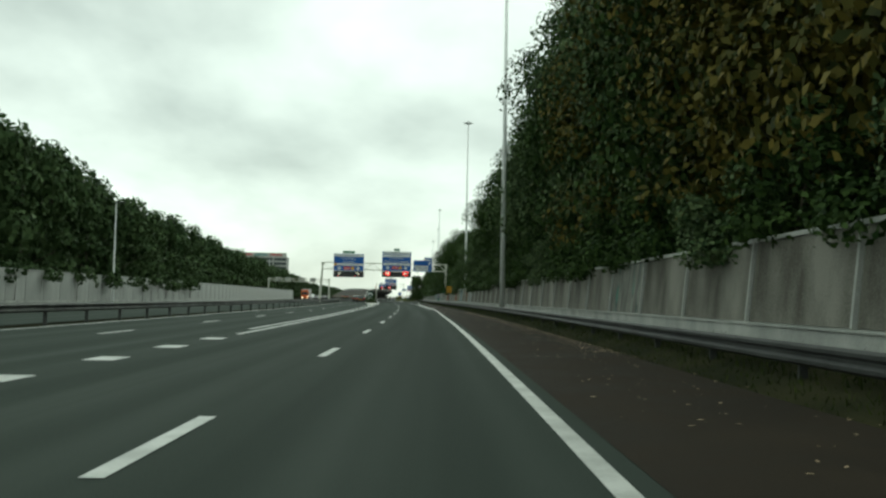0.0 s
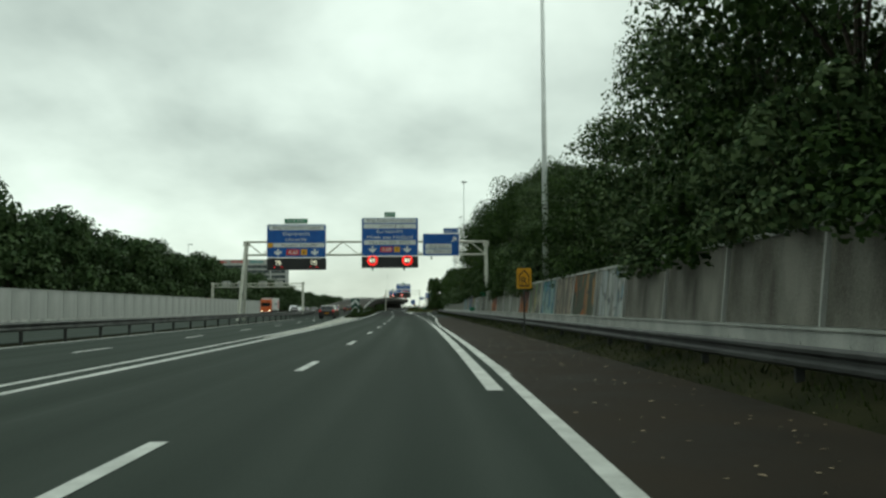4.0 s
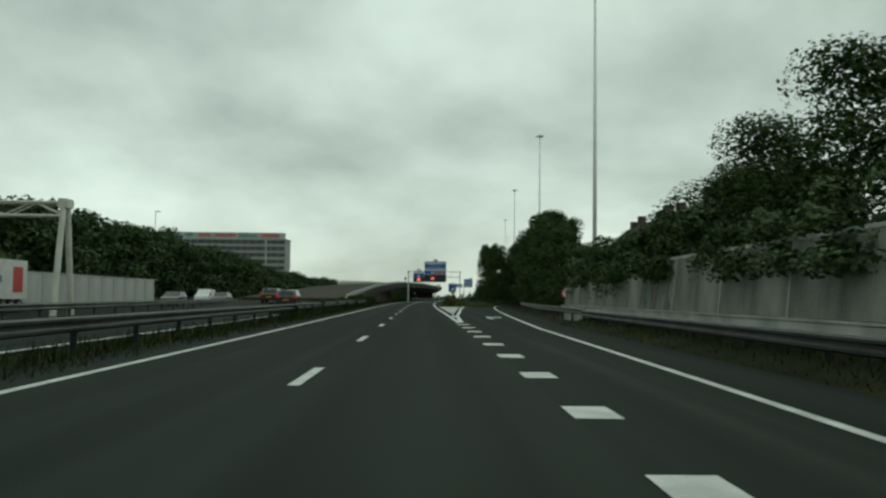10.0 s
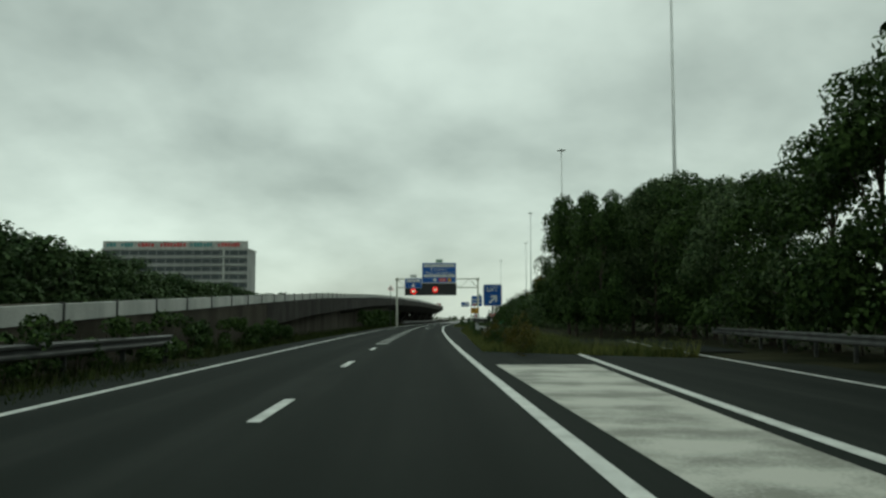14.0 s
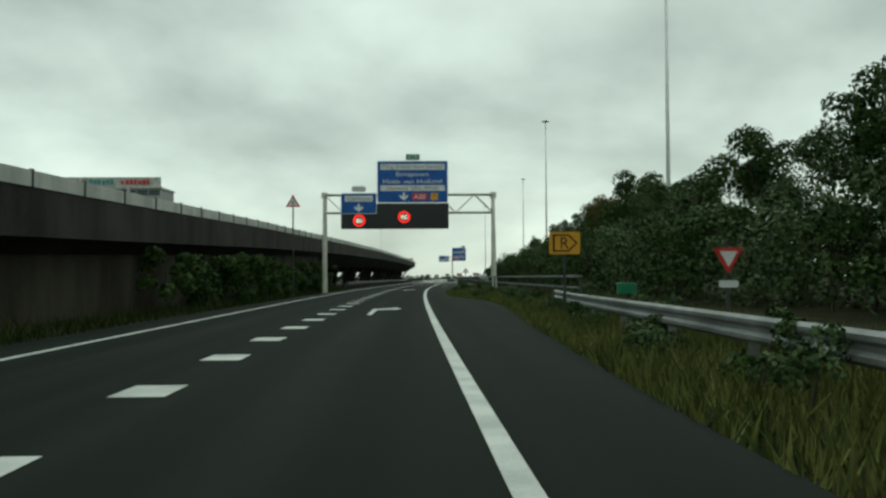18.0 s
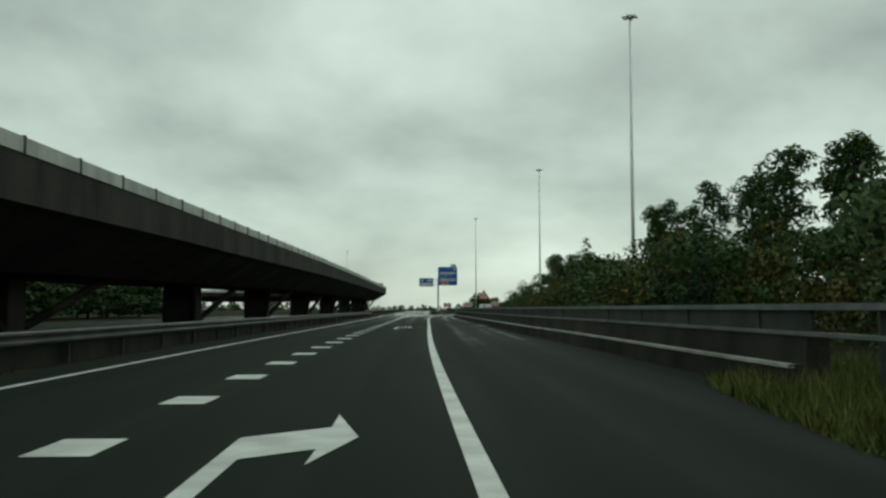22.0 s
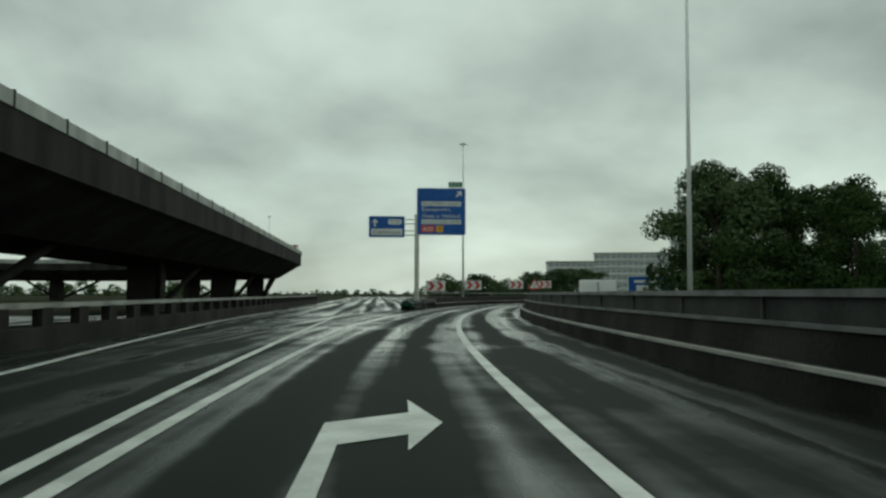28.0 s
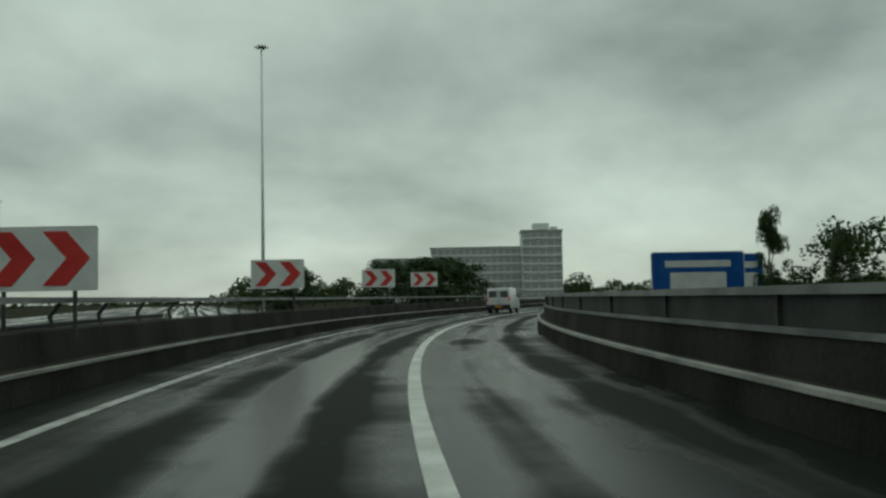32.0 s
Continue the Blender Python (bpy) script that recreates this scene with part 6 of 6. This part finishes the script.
# shrubs where the carriageways part and along the foot of the flyover
s = 196.0
while s < 221:
    k = min(0.5, 0.16 + (s - 196) * 0.012) * rng.uniform(0.75, 1.1)
    plant(BUSH[rng.choice((0, 0, 0, 1))], there(s, -5.0 + rng.uniform(-0.3, 0.3)), k * 0.8, k)
    s += 2.2
low_hedge = lerp_table([(256, 0.7), (290, 0.95), (312, 1.35), (335, 1.6), (352, 0.9)])
thicket("hedge", [(256 + 1.9 * k, -5.75 + rng.uniform(-0.2, 0.2), rng.uniform(0.6, 0.85), low_hedge(256 + 1.9 * k) * rng.uniform(0.85, 1.1)) for k in range(50)],
        "leaf_dark", 620, 0.1, "dark hedge along the foot of the flyover ramp", 61)
thicket("hedge", [(413 + 1.8 * k, -6.3 + rng.uniform(-0.2, 0.2), rng.uniform(0.9, 1.3), rng.uniform(2.2, 2.9)) for k in range(34)],
        "leaf_dark", 1300, 0.13, "tall dark hedge in front of the flyover wall", 62)
for s in (326, 329, 332, 336, 341):
    plant(rng.choice(BUSH), there(s, 5.3 + rng.uniform(-0.3, 0.3)), rng.uniform(0.2, 0.3), rng.uniform(0.3, 0.42))
# low shrubs in the uncut verge
spots = [(334 + 1.5 * k, min(pave_right(334 + 1.5 * k), 7.6) + rng.uniform(0.8, 2.9), rng.uniform(0.4, 0.75), rng.uniform(0.5, 0.95)) for k in range(90)]
thicket("undergrowth", spots[::2], "leaf_grey", 900, 0.06, "low grey-green shrubs in the uncut verge", 63)
thicket("undergrowth", spots[1::2], "leaf_dark", 900, 0.06, "low dark green shrubs in the uncut verge", 64)
# distant trees
g = np.random.default_rng(77)
blobs = []
for k in range(240):
    a = radians(-24 + 74 * (k + g.uniform(-0.4, 0.4)) / 239)
    r = 760 + 70 * math.sin(k * 2.1)
    high = (6.5 if a < -0.14 else 3.0 if a < 0.02 else 8.0) * g.uniform(0.5, 1.15)
    for q in range(3):
        blobs.append((-10 + r * math.sin(a) + g.uniform(-5, 5), 300 + r * math.cos(a) + g.uniform(-5, 5), high * (0.12 + 0.2 * q), high * g.uniform(0.45, 0.7)))
tagged(new("distant_woods", leaf_mesh("distant_woods", blobs, 60000, 1.2, "leaf_far", 78)), "low line of dark woods on the horizon", "woods", kind="stuff")
for x, y, k, kz in ((-4.6, 724, 0.6, 0.38), (5.5, 728, 0.6, 0.42), (10.5, 734, 0.75, 0.46), (14.5, 741, 0.8, 0.5), (19, 752, 0.9, 0.52), (25, 764, 0.9, 0.5)):
    plant(T_FAR[0], Matrix.Translation((x, y, 0)), k, kz)

# grass on the verges
def grass_patch(name, s0, s1, d0, d1, n, hgt, label, seed, bank=0.0, mat="grass"):
    """Blades between d0 and d1; the ground under them rises by bank."""
    g = np.random.default_rng(seed)
    ss, tt = g.uniform(s0, s1, n), g.uniform(0, 1, n)
    verts = np.empty((n, 3, 3))
    for i in range(n):
        d = d0(ss[i]) + (d1(ss[i]) - d0(ss[i])) * tt[i]
        p = along(ss[i], d, GROUND_Z + bank * tt[i])
        a, k = g.uniform(0, 6.28), hgt * g.uniform(0.5, 1.3) * (0.55 + 0.75 * tt[i])
        w = 0.010 + 0.018 * g.uniform()
        lean = 0.35 * k
        verts[i, 0] = (p.x - w * math.cos(a), p.y - w * math.sin(a), p.z)
        verts[i, 1] = (p.x + w * math.cos(a), p.y + w * math.sin(a), p.z)
        verts[i, 2] = (p.x + lean * g.normal(), p.y + lean * g.normal(), p.z + k)
    me = bpy.data.meshes.new(name)
    me.from_pydata(verts.reshape(-1, 3).tolist(), [], [(3 * i, 3 * i + 1, 3 * i + 2) for i in range(n)])
    me.materials.append(M[mat])
    return tagged(new(name, me), label, "grass", kind="stuff")


grass_patch("grass", 326, 477, lambda s: min(pave_right(s), 7.6), lambda s: min(pave_right(s), 7.6) + (3.4 if s < 455 else 2.6), 90000, 0.46, "tall uncut yellow-green verge grass", 3)
grass_patch("grass", -20, 250, lambda s: 6.6 + bank_out(s), lambda s: 8.3 + bank_out(s), 26000, 0.2, "thin scrubby weeds under the guard rail", 4, 0.40, "weeds")
grass_patch("grass", 194, 320, lambda s: -3.75, lambda s: -5.9, 9000, 0.3, "rough dark weeds between the carriageways", 5, 0.0, "weeds")

grass_patch("grass", 326, 480, lambda s: -4.7, lambda s: -6.5, 12000, 0.34, "dark weeds along the foot of the flyover wall", 6, 0.0, "weeds")

g = np.random.default_rng(9)
verts, faces = [], []
for i in range(2900):
    s, d = g.uniform(-5, 120), 3.9 + 2.9 * g.uniform() ** 0.7
    if i > 900:
        s, d = 20 + 60 * g.uniform(), 6.65 - abs(g.normal()) * 0.45
    p, a, k = along(s, d, 0.016), g.uniform(0, 6.28), g.uniform(0.014, 0.034)
    n0 = len(verts)
    for q in range(4):
        verts.append(p + Vector((k * math.cos(a + q * 1.571) * (1.4 if q % 2 else 1), k * math.sin(a + q * 1.571) * (1.4 if q % 2 else 1), 0.012 * g.uniform())))
    faces.append((n0, n0 + 1, n0 + 2, n0 + 3))
tagged(new("fallen_leaves", mesh_of("fallen_leaves", verts, faces, M["leaf_litter"])), "pale and rust fallen leaves on the hard shoulder", "leaves", kind="stuff")


# ---- buildings ----
def office(m, w, dep, h, storeys, bays, label, roof_letters=False, name="office_building", skin="facade", panes="window"):
    base = thing(name, m, label, "building")
    part("wall", boxed(-w / 2, w / 2, 0, dep, GROUND_Z, h), M[skin], base)
    part("roof", boxed(-w / 2 - 0.3, w / 2 + 0.3, -0.3, dep + 0.3, h, h + 0.5), M["concrete_pale"], base)
    sh, bw = h / storeys, w / bays
    bm = boxed(0.12, bw - 0.12, -0.06, 0.05, 0, sh * 0.55)
    win = bpy.data.meshes.new("window")
    bm.to_mesh(win)
    bm.free()
    win.materials.append(M[panes])
    bm = boxed(-w / 2, w / 2, -0.35, 0.0, 0, 0.35)
    sill = bpy.data.meshes.new("balcony")
    bm.to_mesh(sill)
    bm.free()
    sill.materials.append(M["concrete_pale"])
    for k in range(storeys):
        for q in range(bays):
            piece("window", win, base, Matrix.Translation((-w / 2 + q * bw, 0, k * sh + sh * 0.34)))
        piece("ledge", sill, base, Matrix.Translation((0, 0, k * sh + sh * 0.02)))
    if roof_letters:
        part("sign_frame", boxed(-w / 2, w / 2, 0.6, 0.9, h + 0.5, h + 3.4), M["concrete_pale"], base)
        x = -w / 2 + 1.5
        for n, (lw, mt) in enumerate(((4, "bar_teal"), (5, "bar_teal"), (7, "bar_red"), (10, "bar_red"), (9, "bar_teal"), (9, "bar_red"))):
            for q in range(int(lw / 1.25)):
                part("roof_letter", boxed(x + 1.25 * q, x + 1.25 * q + (0.95 if q % 3 else 0.7), 0.4, 0.58, h + 1.25, h + (2.7 if q % 4 else 2.4)), M[mt], base, "unreadable coloured roof letter")
            x += lw + 1.6
        part("pier", boxed(w * 0.33, w * 0.33 + 0.8, -0.5, 0, GROUND_Z, h), M["concrete_pale"], base)
    return base


office(Matrix.Translation((-132.7, 640, 0)) @ Matrix.Rotation(0.05, 4, "Z"), 56, 15, 27.8, 9, 16, "long grey office block with roof lettering beyond the trees", True, panes="window")
tower = office(Matrix.Translation((94, 900, 0)) @ Matrix.Rotation(-0.3, 4, "Z"), 12.5, 11, 21.5, 8, 5, "tower block with the distance haze in its pale grey colour", skin="facade_hazed", panes="window_hazed")
part("lift_house", boxed(-2.5, 2.5, 3, 8, 22.0, 24.2), M["facade_hazed"], tower)
part("lift_house", boxed(3.2, 5.2, 4, 7, 22.0, 23.2), M["facade_hazed"], tower)
office(Matrix.Translation((76.5, 912, 0)) @ Matrix.Rotation(-0.3, 4, "Z"), 30, 11, 16.8, 6, 14, "long apartment block with the distance haze in its pale colour", skin="facade_hazed", panes="window_hazed")
office(Matrix.Translation((56, 925, 0)) @ Matrix.Rotation(-0.1, 4, "Z"), 20, 11, 13.8, 5, 9, "lower haze-pale apartment block beside the long one", skin="facade_hazed", panes="window_hazed")

# terrace houses above the trees
for k in range(9):
    base = thing("terrace_house", there(280 + k * 7.6, 30.5 + k * 0.2), "brown terraced house with a tiled roof and chimneys", "house", "terraced houses behind the trees")
    part("wall", boxed(-4, 4, -3.72, 3.72, GROUND_Z, 7.7), M["brick"], base)
    bm = bmesh.new()
    box(bm, -4.3, 4.3, -3.79, 3.79, 7.7, 7.8)
    for v in [v for v in bm.verts if v.co.z > 7.75]:
        v.co.z, v.co.x = 11.4, v.co.x * 0.04
    part("roof", bm, M["roof_tile"], base)
    cy = (-2.6, 1.2, -0.4)[k % 3]
    part("chimney", boxed(-0.5, 0.5, cy, cy + (1.9 if k % 4 == 1 else 0.9), 10.7, 12.6 if k % 2 else 12.3, bevel=0.04), M["brick"], base)


# ---- vehicles ----
def wheel(base, x, y, r, w):
    bm = bmesh.new()
    rod(bm, (x - w / 2, y, r), (x + w / 2, y, r), r, n=20)
    wh = part("wheel", bm, M["tyre"], base)
    bm = bmesh.new()
    sgn = 1 if x > 0 else -1
    rod(bm, (x + sgn * (w / 2 - 0.02), y, r), (x + sgn * (w / 2 + 0.015), y, r), r * 0.62, n=16)
    part("rim", bm, M["rim"], wh)


def shell(profile, w, tuck, mat, base, name="body", top_z=None):
    """A body from its side outline (y, z), narrowing towards the top."""
    bm = bmesh.new()
    sides = []
    for sgn in (-1, 1):
        sides.append([bm.verts.new((sgn * (w / 2 - tuck * max(0.0, (z - 0.9)) ** 1.0), y, z)) for y, z in profile])
    n = len(profile)
    bm.faces.new(sides[0])
    bm.faces.new(sides[1][::-1])
    for k in range(n):
        bm.faces.new((sides[0][k], sides[0][(k + 1) % n], sides[1][(k + 1) % n], sides[1][k]))
    bmesh.ops.recalc_face_normals(bm, faces=bm.faces)
    bmesh.ops.bevel(bm, geom=list(bm.edges), offset=0.06, segments=2, affect="EDGES", profile=0.7)
    return part(name, bm, M[mat], base, smooth=False)


def pane(base, pts, name="window"):
    me = mesh_of(name, pts, [tuple(range(len(pts)))], M["glass"])
    return piece(name, me, base)


def van(m, mat="car_white", brake=False, label="white panel van seen from behind", glazed=True):
    base = thing("van", m, label, "van")
    shell([(-2.1, 0.35), (-2.15, 1.0), (-2.08, 1.82), (0.55, 1.86), (1.15, 1.25), (2.0, 1.02), (2.15, 0.7), (2.1, 0.32)], 1.78, 0.09, mat, base)
    body_back = -2.17
    for x in (-0.42, 0.42) if glazed else ():
        pane(base, [(x - 0.30, body_back - 0.004, 1.15), (x + 0.30, body_back - 0.004, 1.15), (x + 0.27, body_back + 0.04, 1.62), (x - 0.27, body_back + 0.04, 1.62)], "rear_window")
    part("door_gap", boxed(-0.012, 0.012, -2.17, -2.12, 0.5, 1.75), M["black"], base)
    part("bumper", boxed(-0.86, 0.86, -2.25, -2.05, 0.32, 0.62, bevel=0.05), M["black"], base)
    for x in (-0.82, 0.82):
        part("tail_light", boxed(x - 0.05, x + 0.05, -2.2, -2.05, 0.85, 1.2, bevel=0.02), M["brake" if brake else "tail"], base)
    part("number_plate", plate(0.5, 0.11, 0.012, 0.01), M["yellow"], base, m=Matrix.Translation((0.0, -2.27, 0.5)))
    for x in (-0.9, 0.9):
        part("mirror", boxed(x - 0.08, x + 0.08, 0.95, 1.1, 1.15, 1.4, bevel=0.03), M["black"], base)
    for x in (-0.76, 0.76):
        for y in (-1.4, 1.4):
            wheel(base, x, y, 0.31, 0.2)
    return base


def hatchback(m, mat, label):
    base = thing("car", m, label, "car", "cars on the motorway")
    shell([(-1.95, 0.32), (-2.0, 0.85), (-1.85, 0.98), (-1.45, 1.42), (0.2, 1.46), (0.95, 0.98), (1.85, 0.82), (2.0, 0.6), (1.95, 0.3)], 1.72, 0.28, mat, base)
    pane(base, [(-0.62, -1.855, 1.02), (0.62, -1.855, 1.02), (0.50, -1.52, 1.38), (-0.50, -1.52, 1.38)], "rear_window")
    for sgn in (-1, 1):
        pane(base, [(sgn * 0.855, -1.5, 1.0), (sgn * 0.855, 0.7, 1.0), (sgn * 0.735, 0.2, 1.38), (sgn * 0.735, -1.3, 1.38)], "side_window")
        part("tail_light", boxed(sgn * 0.72 - 0.13, sgn * 0.72 + 0.13, -2.03, -1.9, 0.74, 0.95, bevel=0.02), M["tail"], base)
        for y in (-1.25, 1.25):
            wheel(base, sgn * 0.74, y, 0.31, 0.2)
    part("bumper", boxed(-0.82, 0.82, -2.08, -1.9, 0.3, 0.55, bevel=0.05), M["black"], base)
    part("number_plate", plate(0.5, 0.11, 0.012, 0.01), M["yellow"], base, m=Matrix.Translation((0, -2.1, 0.62)))
    return base


def lorry(m, cab, label):
    base = thing("lorry", m, label, "lorry", "lorries on the far carriageway")
    part("cab", boxed(-1.22, 1.22, 6.0, 8.2, 0.6, 3.5, bevel=0.14), M[cab], base)
    pane(base, [(-1.05, 8.21, 1.9), (1.05, 8.21, 1.9), (1.0, 8.205, 2.8), (-1.0, 8.205, 2.8)], "windscreen")
    for sgn in (-1, 1):
        pane(base, [(sgn * 1.225, 6.9, 1.9), (sgn * 1.225, 7.9, 1.9), (sgn * 1.225, 7.8, 2.7), (sgn * 1.225, 6.9, 2.7)], "side_window")
        part("headlight", boxed(sgn * 0.9 - 0.15, sgn * 0.9 + 0.15, 8.18, 8.25, 0.8, 1.0, bevel=0.02), M["headlight"], base)
        for y in (-6.0, -4.7, -3.4, 3.9, 7.0):
            wheel(base, sgn * 1.1, y, 0.5, 0.3)
    part("chassis", boxed(-0.9, 0.9, -7.0, 7.5, 0.6, 0.95, bevel=0.03), M["black"], base)
    box_ob = part("trailer", boxed(-1.25, 1.25, -7.2, 5.6, 1.0, 3.9, bevel=0.05), M["tarp"], base)
    for sgn in (-1, 1):
        part("side_lettering", boxed(sgn * 1.26 - 0.01, sgn * 1.26 + 0.01, -3, 2.0, 2.2, 2.7), M["bars"], box_ob)
        part("side_panel", boxed(sgn * 1.27 - 0.01, sgn * 1.27 + 0.01, -6.4, -4.8, 1.5, 3.4), M["bar_red"], box_ob)
    return base


van(there(733, 1.9, 0, 0))
hatchback(there(184, -7.0), "car_dark", "charcoal hatchback in the neighbouring carriageway")
hatchback(there(211, -8.5), "car_green", "dark olive car in the outer lane")
lorry(there(259, -23.5, 0, 180) @ Matrix.Scale(0.8, 4), "truck_orange", "orange lorry with a pale trailer on the oncoming carriageway")
lorry(there(500, -22.5, 0, 180), "truck_teal", "teal lorry with a pale trailer beyond the columns")
for s, d in ((288, -9.8), (300, -13.2)):
    hatchback(there(s, d, (s - 276) / 36 * 0.62), "car_dark" if s == 288 else "car_green", "dark car going ahead on the diverging carriageway")
for s, d in ((300, -23), (318, -22), (335, -25.5), (350, -22.5)):
    hatchback(there(s, d, 0, 180), "car_white" if s % 2 else "car_dark", "car queueing on the oncoming carriageway")
van(Matrix.Translation((-10.3, 618.5, GROUND_Z)) @ Matrix.Rotation(-0.2, 4, "Z") @ Matrix.Scale(1.08, 4), "car_white", False, "white windowless panel van parked behind the parapet", False)
van(there(327, -26, 0, 180), "car_white", False, "white van on the oncoming carriageway")

# a second row that closes the gaps behind the tall trees
for k in range(11):
    s = 2 + 6 * k
    plant(T_BACK[k % 2], there(s, WALL_R(s) + 8.4), 1.15, 1.45)
# a clump of poplars far along the bank
for s, d, top in ((551, 24.3, 10.6), (553.2, 25.9, 11.4), (543.5, 27.4, 12.0)):
    plant(POPLAR, there(s, d), top / 14 * 1.1, top / 14)
